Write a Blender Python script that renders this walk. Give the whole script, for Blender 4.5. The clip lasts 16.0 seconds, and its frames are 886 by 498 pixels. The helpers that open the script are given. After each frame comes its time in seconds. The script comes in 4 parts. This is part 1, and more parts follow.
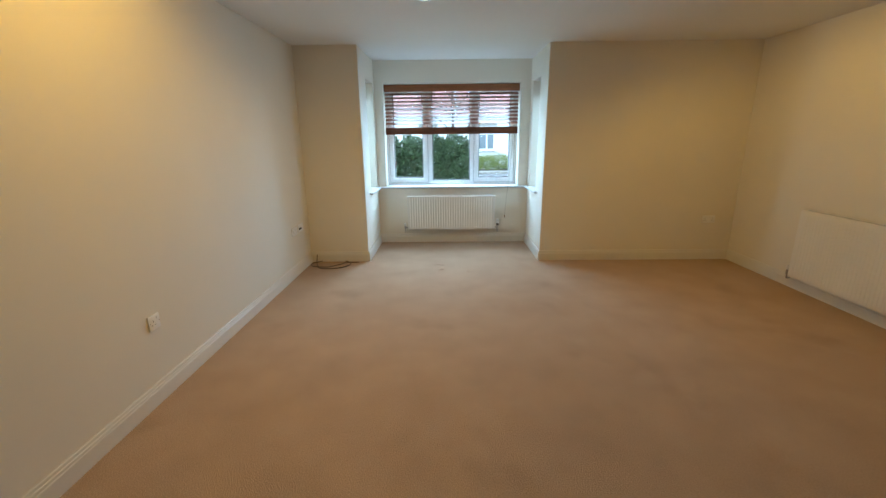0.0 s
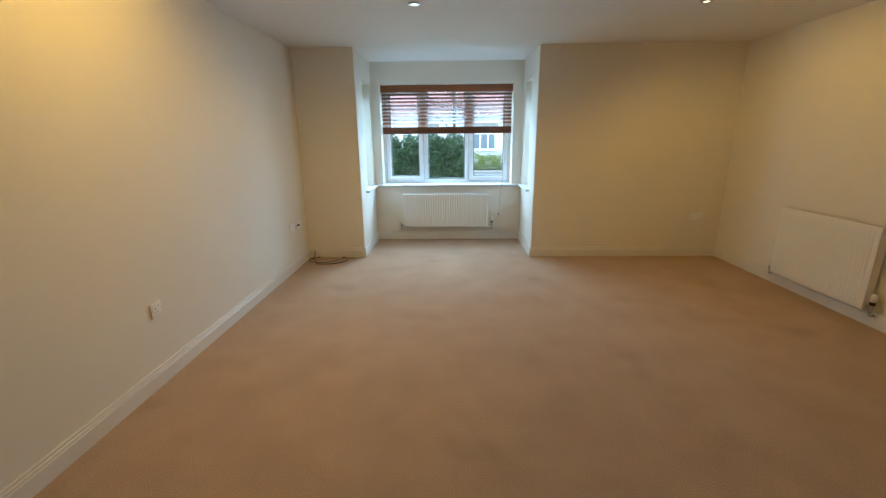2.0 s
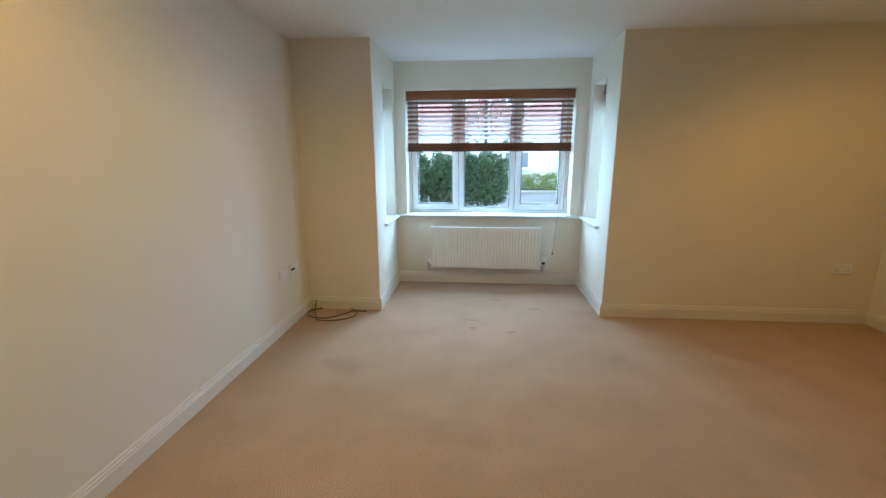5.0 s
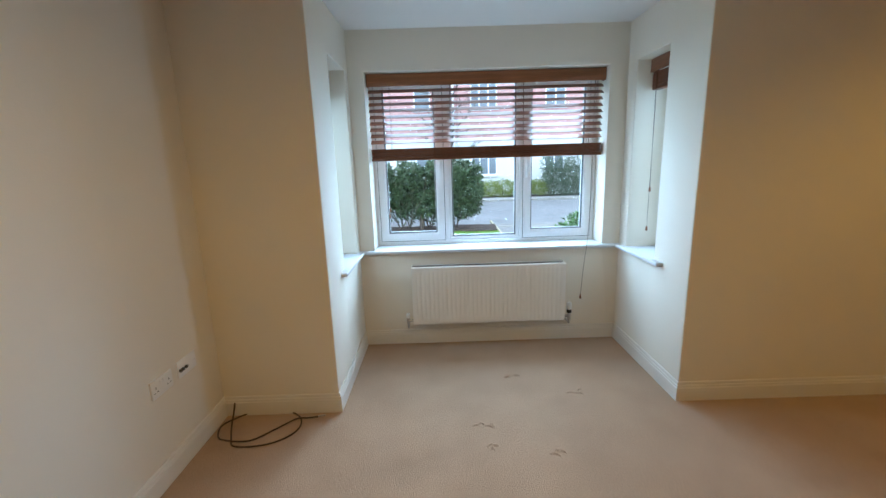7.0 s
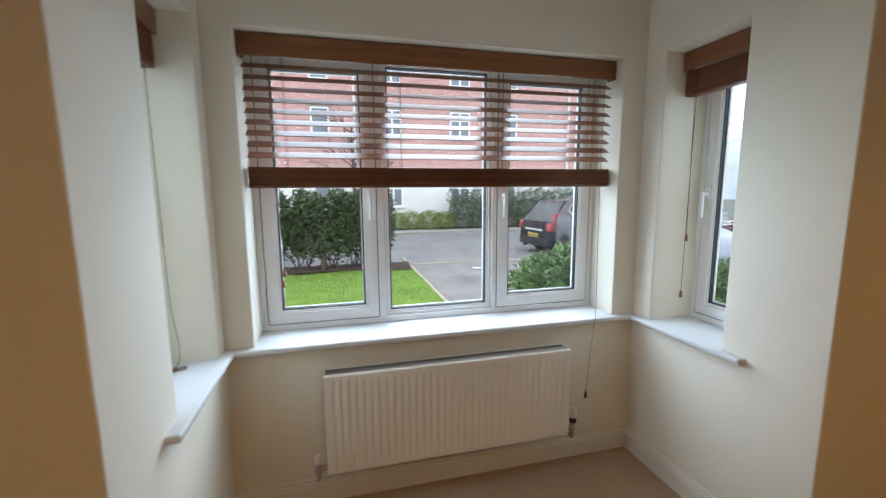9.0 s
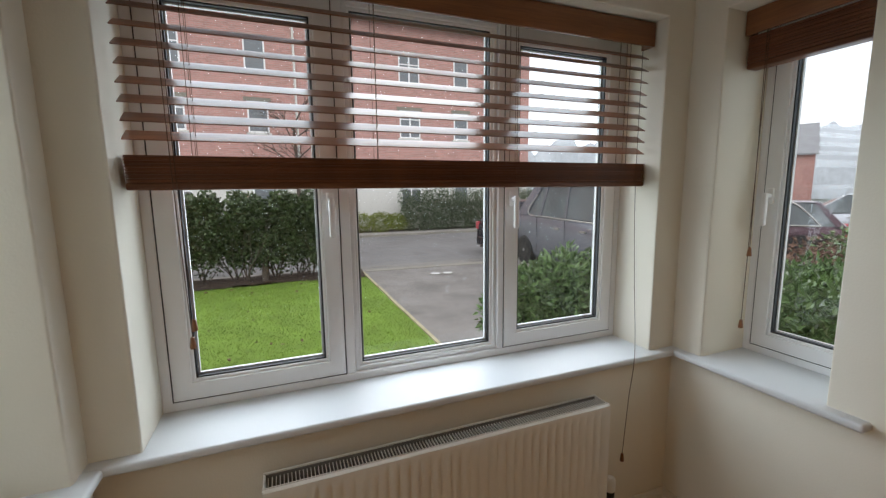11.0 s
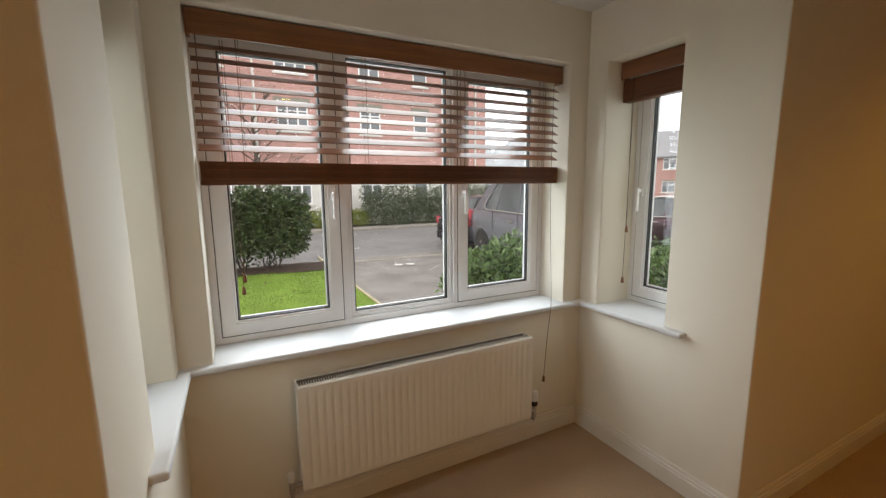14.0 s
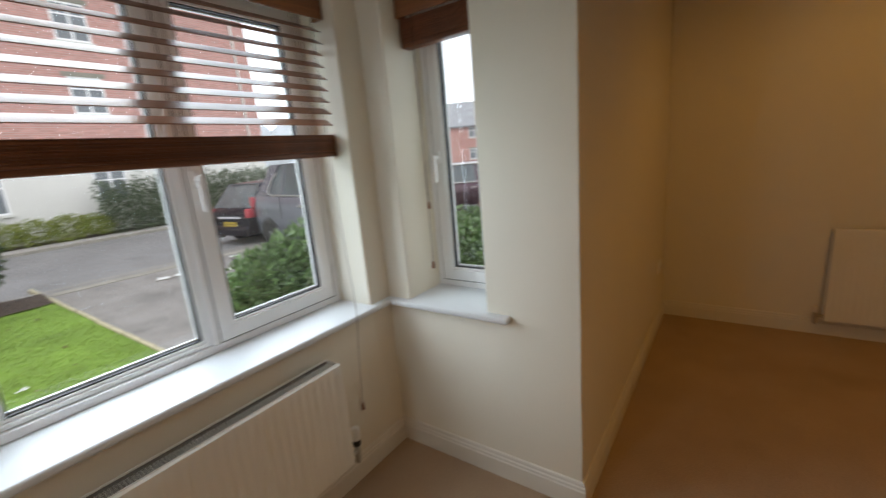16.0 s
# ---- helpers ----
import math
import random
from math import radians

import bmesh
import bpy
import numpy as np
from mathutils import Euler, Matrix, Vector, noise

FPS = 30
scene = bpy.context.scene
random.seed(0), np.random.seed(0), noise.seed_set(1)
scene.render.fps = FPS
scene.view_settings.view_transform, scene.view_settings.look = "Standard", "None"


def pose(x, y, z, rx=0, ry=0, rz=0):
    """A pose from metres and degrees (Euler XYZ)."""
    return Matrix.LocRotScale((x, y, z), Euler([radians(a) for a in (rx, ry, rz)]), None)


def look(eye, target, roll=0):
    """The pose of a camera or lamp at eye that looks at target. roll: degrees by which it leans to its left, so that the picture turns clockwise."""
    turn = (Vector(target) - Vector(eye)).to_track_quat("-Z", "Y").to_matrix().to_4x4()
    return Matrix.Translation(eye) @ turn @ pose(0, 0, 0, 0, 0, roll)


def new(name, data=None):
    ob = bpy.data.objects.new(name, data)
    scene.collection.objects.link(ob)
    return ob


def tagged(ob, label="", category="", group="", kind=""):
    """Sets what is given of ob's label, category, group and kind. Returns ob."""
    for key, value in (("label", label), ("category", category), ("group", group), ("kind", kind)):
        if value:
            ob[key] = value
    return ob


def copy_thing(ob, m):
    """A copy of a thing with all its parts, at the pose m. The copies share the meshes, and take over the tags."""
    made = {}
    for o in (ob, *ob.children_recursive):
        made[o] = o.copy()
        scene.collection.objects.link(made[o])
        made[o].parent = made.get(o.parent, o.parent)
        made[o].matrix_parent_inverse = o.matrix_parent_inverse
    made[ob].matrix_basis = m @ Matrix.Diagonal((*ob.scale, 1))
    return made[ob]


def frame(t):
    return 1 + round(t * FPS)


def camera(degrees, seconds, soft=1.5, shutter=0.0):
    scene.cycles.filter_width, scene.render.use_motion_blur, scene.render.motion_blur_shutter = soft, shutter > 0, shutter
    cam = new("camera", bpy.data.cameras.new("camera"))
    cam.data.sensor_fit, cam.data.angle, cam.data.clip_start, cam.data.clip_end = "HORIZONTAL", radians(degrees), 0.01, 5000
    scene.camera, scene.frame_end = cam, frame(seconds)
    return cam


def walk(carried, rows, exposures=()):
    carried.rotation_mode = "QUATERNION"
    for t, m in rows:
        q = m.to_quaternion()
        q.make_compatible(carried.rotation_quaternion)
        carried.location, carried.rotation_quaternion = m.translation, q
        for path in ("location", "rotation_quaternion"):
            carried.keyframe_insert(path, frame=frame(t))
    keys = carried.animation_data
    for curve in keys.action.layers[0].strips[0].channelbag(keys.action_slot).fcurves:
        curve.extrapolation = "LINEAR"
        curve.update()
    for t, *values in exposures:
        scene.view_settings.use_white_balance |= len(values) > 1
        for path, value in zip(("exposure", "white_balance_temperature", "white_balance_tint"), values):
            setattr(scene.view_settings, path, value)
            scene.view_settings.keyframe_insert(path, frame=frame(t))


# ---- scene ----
cam = camera(94.3, 16.0, soft=1.35, shutter=0.4)
PATH = [
    (0, (0.652, 0.347, 1.423), (0.627, 2.277, 0.898), -0.6),
    (0.5, (0.694, 0.233, 1.408), (0.677, 2.151, 0.842), 0.5),
    (1, (0.738, 0.191, 1.414), (0.711, 2.115, 0.867), -0.0),
    (1.5, (0.736, 0.193, 1.417), (0.711, 2.119, 0.878), -0.5),
    (2, (0.766, 0.205, 1.416), (0.725, 2.134, 0.891), -0.6),
    (2.5, (0.72, 0.289, 1.399), (0.68, 2.217, 0.87), -0.6),
    (3, (0.673, 0.457, 1.414), (0.573, 2.365, 0.821), -0.3),
    (3.5, (0.651, 0.629, 1.416), (0.465, 2.518, 0.783), -0.1),
    (4, (0.741, 0.883, 1.41), (0.446, 2.792, 0.89), -0.2),
    (6.5, (0.35, 2.452, 1.449), (0.422, 4.406, 1.026), -0.6),
    (7, (0.345, 2.832, 1.445), (0.351, 4.788, 1.03), -1.8),
    (7.5, (0.32, 3.158, 1.453), (0.321, 5.117, 1.051), -0.8),
    (8, (0.23, 3.491, 1.45), (0.447, 5.433, 1.024), -0.9),
    (8.5, (0.228, 3.818, 1.433), (0.557, 5.754, 1.052), -1.1),
    (9, (0.194, 4.131, 1.445), (0.684, 6.05, 1.165), -0.4),
    (9.5, (0.127, 4.439, 1.446), (0.818, 6.292, 1.154), -1.2),
    (10, (0.203, 4.694, 1.446), (0.913, 6.541, 1.16), -0.9),
    (12.5, (0.095, 4.784, 1.461), (0.895, 6.597, 1.191), -0.8),
    (13, (-0.019, 4.613, 1.447), (0.864, 6.384, 1.158), -2.0),
    (13.5, (-0.06, 4.424, 1.45), (0.877, 6.169, 1.167), -1.5),
    (14, (-0.071, 4.236, 1.449), (0.829, 5.997, 1.149), -0.5),
    (14.5, (-0.062, 4.209, 1.455), (0.813, 5.985, 1.173), -0.6),
    (15, (-0.004, 4.344, 1.444), (1.01, 6.048, 1.179), -0.8),
    (15.5, (0.082, 4.546, 1.432), (1.381, 6.021, 1.064), -2.2),
    (16, (0.341, 4.638, 1.43), (1.924, 5.775, 0.983), -5.0),
]
EXPOSURES = [(0, 0.25, 4750, -4), (4, 0.27, 4620, -4), (7, 0.02, 4850, 1), (9, -0.54, 5850, 9), (10, -1.06, 6050, 10), (12.5, -1.27, 7150, 15), (14.5, -0.78, 6950, 13), (16, -0.93, 6450, 11)]
walk(cam, [(t, look(eye, target, roll)) for t, eye, target, roll in PATH], EXPOSURES)

# ---- daylight and lamps ----
world = bpy.data.worlds.new("overcast_sky")
scene.world = world
world.use_nodes = True
wn = world.node_tree
wn.nodes.clear()
w_out = wn.nodes.new("ShaderNodeOutputWorld")
w_bg = wn.nodes.new("ShaderNodeBackground")
w_mix = wn.nodes.new("ShaderNodeMix")
w_mix.data_type = "RGBA"
w_sky = wn.nodes.new("ShaderNodeTexSky")
w_sky.sky_type = "NISHITA"
w_sky.sun_disc = False
w_sky.sun_elevation, w_sky.sun_rotation = radians(38), radians(200)
w_sky.air_density, w_sky.dust_density = 1.0, 4.0
w_mix.inputs["Factor"].default_value = 0.75
w_mix.inputs["B"].default_value = (29.0, 30.5, 32.0, 1)
wn.links.new(w_sky.outputs["Color"], w_mix.inputs["A"])
wn.links.new(w_mix.outputs["Result"], w_bg.inputs["Color"])
w_bg.inputs["Strength"].default_value = 0.15
wn.links.new(w_bg.outputs["Background"], w_out.inputs["Surface"])

sun = new("sun", bpy.data.lights.new("sun", "SUN"))
sun.data.energy, sun.data.angle, sun.data.color = 1.4, radians(25), (1, 0.97, 0.92)
sun.matrix_world = pose(0, 0, 20, 52, 0, 160)

# added area lamps outside the window openings, boosting the sky's light indoors
for m, w, h, watts in ((pose(0.715, 6.54, 1.46, 112, 0, 0), 1.76, 1.28, 57), (pose(2.18, 5.65, 1.44, 100, 0, -90), 0.36, 1.24, 6), (pose(-0.74, 5.67, 1.44, 100, 0, 90), 0.36, 1.24, 6)):
    a = new("sky_fill", bpy.data.lights.new("sky_fill", "AREA"))
    a.data.shape, a.data.size, a.data.size_y, a.data.energy, a.data.color = "RECTANGLE", w, h, watts, (0.74, 0.895, 1.0)
    a.data.spread = radians(150)
    a.matrix_world = m @ pose(0, 0, 0, 180, 0, 0)

# Third lamp follows the west wall's warm patch; fourth is unseen added fill.
LAMPS = [(0.50, 3.60, 30, 0), (2.66, 3.65, 34, -18), (-0.22, 2.15, 40, 32), (2.66, 1.35, 14, -36)]
for lx, ly, watts, tilt in LAMPS:
    lamp = new("downlight_and_fill", bpy.data.lights.new("downlight_and_fill", "SPOT"))
    lamp.data.energy, lamp.data.color = watts, (1.0, 0.475, 0.055)
    lamp.data.spot_size, lamp.data.spot_blend, lamp.data.shadow_soft_size = radians(168), 0.6, 0.04
    lamp.matrix_world = pose(lx, ly, 2.35, 0, tilt, 0)

# ---- materials ----
def mat(name, color, rough=0.6, metal=0.0, vary=0.06, scale=6.0, grain=0.0, grain_scale=120.0, bump=0.0, bump_scale=60.0, per=0.0, island=0.0, stretch=(1, 1, 1), specular=0.5, stains=0.0):
    """A painted, woven or cast surface: base colour varied at two scales, with fine relief."""
    m = bpy.data.materials.new(name)
    m.use_nodes = True
    nt = m.node_tree
    b = nt.nodes["Principled BSDF"]
    b.inputs["Roughness"].default_value, b.inputs["Metallic"].default_value = rough, metal
    b.inputs["Specular IOR Level"].default_value = specular
    co = nt.nodes.new("ShaderNodeTexCoord")
    mp = nt.nodes.new("ShaderNodeMapping")
    mp.inputs["Scale"].default_value = stretch
    nt.links.new(co.outputs["Object"], mp.inputs["Vector"])
    value = None

    def noise_value(sc, amount, detail=4.0):
        n = nt.nodes.new("ShaderNodeTexNoise")
        n.inputs["Scale"].default_value, n.inputs["Detail"].default_value = sc, detail
        nt.links.new(mp.outputs["Vector"], n.inputs["Vector"])
        r = nt.nodes.new("ShaderNodeMapRange")
        r.inputs["From Min"].default_value, r.inputs["From Max"].default_value = 0.3, 0.7
        r.inputs["To Min"].default_value, r.inputs["To Max"].default_value = 1 - amount, 1 + amount
        nt.links.new(n.outputs["Fac"], r.inputs["Value"])
        return r.outputs["Result"]

    factors = []
    if vary:
        factors.append(noise_value(scale, vary))
    if grain:
        factors.append(noise_value(grain_scale, grain, 2.0))
    if stains:
        n = nt.nodes.new("ShaderNodeTexNoise")
        n.inputs["Scale"].default_value, n.inputs["Detail"].default_value = 1.7, 5.0
        nt.links.new(mp.outputs["Vector"], n.inputs["Vector"])
        r = nt.nodes.new("ShaderNodeMapRange")
        r.inputs["From Min"].default_value, r.inputs["From Max"].default_value = 0.60, 0.72
        r.inputs["To Min"].default_value, r.inputs["To Max"].default_value = 1, 1 - stains
        nt.links.new(n.outputs["Fac"], r.inputs["Value"])
        factors.append(r.outputs["Result"])
    for amount, source in ((per, "obj"), (island, "isl")):
        if amount:
            if source == "obj":
                i = nt.nodes.new("ShaderNodeObjectInfo").outputs["Random"]
            else:
                i = nt.nodes.new("ShaderNodeNewGeometry").outputs["Random Per Island"]
            r = nt.nodes.new("ShaderNodeMapRange")
            r.inputs["To Min"].default_value, r.inputs["To Max"].default_value = 1 - amount, 1 + amount
            nt.links.new(i, r.inputs["Value"])
            factors.append(r.outputs["Result"])
    for f in factors:
        if value is None:
            value = f
        else:
            mul = nt.nodes.new("ShaderNodeMath")
            mul.operation = "MULTIPLY"
            nt.links.new(value, mul.inputs[0])
            nt.links.new(f, mul.inputs[1])
            value = mul.outputs[0]
    if value is None:
        b.inputs["Base Color"].default_value = (*color, 1)
    else:
        v = nt.nodes.new("ShaderNodeVectorMath")
        v.operation = "SCALE"
        v.inputs[0].default_value = color
        nt.links.new(value, v.inputs["Scale"])
        nt.links.new(v.outputs["Vector"], b.inputs["Base Color"])
    if bump:
        n = nt.nodes.new("ShaderNodeTexNoise")
        n.inputs["Scale"].default_value, n.inputs["Detail"].default_value = bump_scale, 3.0
        nt.links.new(mp.outputs["Vector"], n.inputs["Vector"])
        bp = nt.nodes.new("ShaderNodeBump")
        bp.inputs["Strength"].default_value, bp.inputs["Distance"].default_value = bump, 0.01
        nt.links.new(n.outputs["Fac"], bp.inputs["Height"])
        nt.links.new(bp.outputs["Normal"], b.inputs["Normal"])
    return m


def glass_mat(name, tint=(1, 1, 1)):
    m = bpy.data.materials.new(name)
    m.use_nodes = True
    nt = m.node_tree
    nt.nodes.clear()
    out = nt.nodes.new("ShaderNodeOutputMaterial")
    mix = nt.nodes.new("ShaderNodeMixShader")
    tr = nt.nodes.new("ShaderNodeBsdfTransparent")
    tr.inputs["Color"].default_value = (*tint, 1)
    gl = nt.nodes.new("ShaderNodeBsdfGlossy")
    gl.inputs["Roughness"].default_value = 0.02
    lw = nt.nodes.new("ShaderNodeLayerWeight")
    lw.inputs["Blend"].default_value = 0.5
    po = nt.nodes.new("ShaderNodeMath")
    po.operation, po.inputs[1].default_value = "POWER", 5.0
    ma = nt.nodes.new("ShaderNodeMath")
    ma.operation, ma.inputs[1].default_value, ma.inputs[2].default_value = "MULTIPLY_ADD", 0.5, 0.03
    nt.links.new(lw.outputs["Facing"], po.inputs[0])
    nt.links.new(po.outputs[0], ma.inputs[0])
    nt.links.new(ma.outputs[0], mix.inputs["Fac"])
    nt.links.new(tr.outputs["BSDF"], mix.inputs[1])
    nt.links.new(gl.outputs["BSDF"], mix.inputs[2])
    nt.links.new(mix.outputs["Shader"], out.inputs["Surface"])
    return m


def glow_mat(name, color, strength):
    m = bpy.data.materials.new(name)
    m.use_nodes = True
    b = m.node_tree.nodes["Principled BSDF"]
    b.inputs["Emission Color"].default_value, b.inputs["Emission Strength"].default_value = (*color, 1), strength
    return m


WALL = mat("cream_emulsion", (0.81, 0.765, 0.66), 0.75, vary=0.02, scale=1.2, bump=0.06, bump_scale=160, specular=0.25)
CEIL = mat("white_ceiling_paint", (0.80, 0.79, 0.76), 0.85, vary=0.02, scale=1.0, bump=0.08, bump_scale=120, specular=0.2)
CARPET = mat("beige_carpet", (0.495, 0.362, 0.248), 0.95, vary=0.06, scale=3.2, grain=0.17, grain_scale=200, bump=0.7, bump_scale=200, specular=0.08, stains=0.11)
GLOSS = mat("white_gloss_paint", (0.78, 0.75, 0.68), 0.35, vary=0.02, scale=4, bump=0.03, bump_scale=90)
# Cool daylight is put into the sill's white as a faint blue.
SILLPAINT = mat("daylight_tinted_sill_gloss", (0.72, 0.74, 0.76), 0.55, vary=0.02, scale=3, bump=0.02, bump_scale=60)
UPVC = mat("white_upvc", (0.88, 0.88, 0.88), 0.28, vary=0.02, scale=5)
RUBBER = mat("black_gasket", (0.012, 0.012, 0.013), 0.6, vary=0.1)
SPACER = mat("pale_spacer_bar", (0.55, 0.55, 0.54), 0.6, vary=0.05)
PANE = glass_mat("window_glass")
ENAMEL = mat("cream_radiator_enamel", (0.84, 0.82, 0.76), 0.3, vary=0.02, scale=3)
# Dark grey stands for the shade inside the radiator's hollow.
CAVITY = mat("shaded_cavity_grey", (0.20, 0.19, 0.17), 0.8, vary=0.2, scale=12)
WOOD = mat("stained_blind_wood", (0.21, 0.084, 0.038), 0.36, vary=0.22, scale=5, grain=0.22, grain_scale=38, per=0.25, specular=0.9, stretch=(0.35, 5, 14), bump=0.05, bump_scale=60)
WOODRAIL = mat("stained_blind_rail", (0.16, 0.058, 0.024), 0.45, vary=0.22, scale=5, grain=0.25, grain_scale=38, per=0.2, specular=0.3, stretch=(0.35, 5, 14), bump=0.05, bump_scale=60)
WOODLIGHT = mat("varnished_valance_wood", (0.235, 0.092, 0.034), 0.36, vary=0.18, scale=4, grain=0.16, grain_scale=30, stretch=(0.35, 5, 12), bump=0.04, bump_scale=50)
CORD = mat("brown_cord", (0.10, 0.055, 0.03), 0.8, vary=0.1)
PLASTIC = mat("white_plastic", (0.86, 0.86, 0.84), 0.35, vary=0.01)
BLACK = mat("black_plastic", (0.02, 0.02, 0.02), 0.5, vary=0.1)
CHROME = mat("dull_chrome", (0.50, 0.48, 0.45), 0.3, metal=1.0, vary=0.1, scale=30)
COAX = mat("brown_coax_cable", (0.055, 0.030, 0.018), 0.5, vary=0.1)
LAMPGLASS = glow_mat("lamp_glow", (1.0, 0.74, 0.38), 1.7)


# ---- mesh helpers ----
def part(name, bm, material, parent=None, label="", smooth=False):
    me = bpy.data.meshes.new(name)
    bmesh.ops.recalc_face_normals(bm, faces=bm.faces)
    bm.to_mesh(me)
    bm.free()
    me.materials.append(material)
    if smooth:
        me.polygons.foreach_set("use_smooth", [True] * len(me.polygons))
        me.set_sharp_from_angle(angle=radians(38))
    ob = new(name, me)
    if parent is not None:
        ob.parent = parent
    if label:
        tagged(ob, label)
    return ob


def thing(name, m, label, category, group="", kind=""):
    ob = new(name)
    ob.matrix_world = m
    return tagged(ob, label, category, group, kind)


def add_box(bm, x0, y0, z0, x1, y1, z1, bevel=0.0, segments=2):
    r = bmesh.ops.create_cube(bm, size=1.0)
    vs = r["verts"]
    for v in vs:
        v.co = Vector(((x0 + x1) / 2 + v.co.x * (x1 - x0), (y0 + y1) / 2 + v.co.y * (y1 - y0), (z0 + z1) / 2 + v.co.z * (z1 - z0)))
    if bevel:
        es = list({e for v in vs for e in v.link_edges})
        bmesh.ops.bevel(bm, geom=es, offset=bevel, segments=segments, affect="EDGES", profile=0.5)
    return vs


def box(x0, y0, z0, x1, y1, z1, bevel=0.0, segments=2):
    bm = bmesh.new()
    add_box(bm, x0, y0, z0, x1, y1, z1, bevel, segments)
    return bm


def add_tube(bm, a, b, r0, r1=None, seg=12, caps=True):
    a, b = Vector(a), Vector(b)
    r1 = r0 if r1 is None else r1
    d = b - a
    q = d.to_track_quat("Z", "Y").to_matrix().to_4x4()
    m = Matrix.Translation((a + b) / 2) @ q
    bmesh.ops.create_cone(bm, cap_ends=caps, segments=seg, radius1=r0, radius2=r1, depth=d.length, matrix=m)


def tube(a, b, r0, r1=None, seg=12):
    bm = bmesh.new()
    add_tube(bm, a, b, r0, r1, seg)
    return bm


def lathe(profile, seg=20, m=None):
    """A turned solid about z from (radius, height) pairs."""
    bm = bmesh.new()
    rings = []
    for r, z in profile:
        rings.append([bm.verts.new((r * math.cos(2 * math.pi * i / seg), r * math.sin(2 * math.pi * i / seg), z)) for i in range(seg)])
    for a, b in zip(rings, rings[1:]):
        for i in range(seg):
            bm.faces.new((a[i], a[(i + 1) % seg], b[(i + 1) % seg], b[i]))
    bm.faces.new(rings[0][::-1])
    bm.faces.new(rings[-1])
    if m is not None:
        bmesh.ops.transform(bm, matrix=m, verts=bm.verts)
    return bm


def string(points, r, seg=6):
    """A cord swept along points, smoothed by a spline."""
    pts = [Vector(p) for p in points]
    fine = []
    for i in range(len(pts) - 1):
        p0, p1, p2, p3 = pts[max(i - 1, 0)], pts[i], pts[i + 1], pts[min(i + 2, len(pts) - 1)]
        for k in range(8):
            u = k / 8
            fine.append(0.5 * ((2 * p1) + (p2 - p0) * u + (2 * p0 - 5 * p1 + 4 * p2 - p3) * u * u + (3 * p1 - p0 - 3 * p2 + p3) * u ** 3))
    fine.append(pts[-1])
    bm = bmesh.new()
    rings = []
    for i, p in enumerate(fine):
        d = (fine[min(i + 1, len(fine) - 1)] - fine[max(i - 1, 0)]).normalized()
        side = d.cross(Vector((0.13, 0.31, 0.94))).normalized()
        up = side.cross(d).normalized()
        rings.append([bm.verts.new(p + r * (math.cos(2 * math.pi * k / seg) * side + math.sin(2 * math.pi * k / seg) * up)) for k in range(seg)])
    for a, b in zip(rings, rings[1:]):
        for k in range(seg):
            bm.faces.new((a[k], a[(k + 1) % seg], b[(k + 1) % seg], b[k]))
    bm.faces.new(rings[0][::-1])
    bm.faces.new(rings[-1])
    return bm


def frame_bm(w, h, t, y0, y1, bevel=0.004, z0=0.0):
    """A rectangular frame of bar width t, from (0, z0) to (w, z0 + h), y0 to y1 deep, with mitred bars."""
    bm = bmesh.new()
    o = [(0, z0), (w, z0), (w, z0 + h), (0, z0 + h)]
    n = [(t, z0 + t), (w - t, z0 + t), (w - t, z0 + h - t), (t, z0 + h - t)]
    rows = []
    for y in (y0, y1):
        rows.append(([bm.verts.new((x, y, z)) for x, z in o], [bm.verts.new((x, y, z)) for x, z in n]))
    for k in range(4):
        j = (k + 1) % 4
        (of, nf), (ob_, nb) = rows
        bm.faces.new((of[k], of[j], nf[j], nf[k]))
        bm.faces.new((ob_[k], nb[k], nb[j], ob_[j]))
        bm.faces.new((of[k], ob_[k], ob_[j], of[j]))
        bm.faces.new((nf[k], nf[j], nb[j], nb[k]))
    if bevel:
        front = [e for e in bm.edges if all(abs(v.co.y - y0) < 1e-6 for v in e.verts) and abs(sum(1 for v in e.verts)) == 2]
        front = [e for e in front if abs(e.verts[0].co.x - e.verts[1].co.x) < 1e-6 or abs(e.verts[0].co.z - e.verts[1].co.z) < 1e-6]
        bmesh.ops.bevel(bm, geom=front, offset=bevel, segments=2, affect="EDGES", profile=0.5)
    return bm


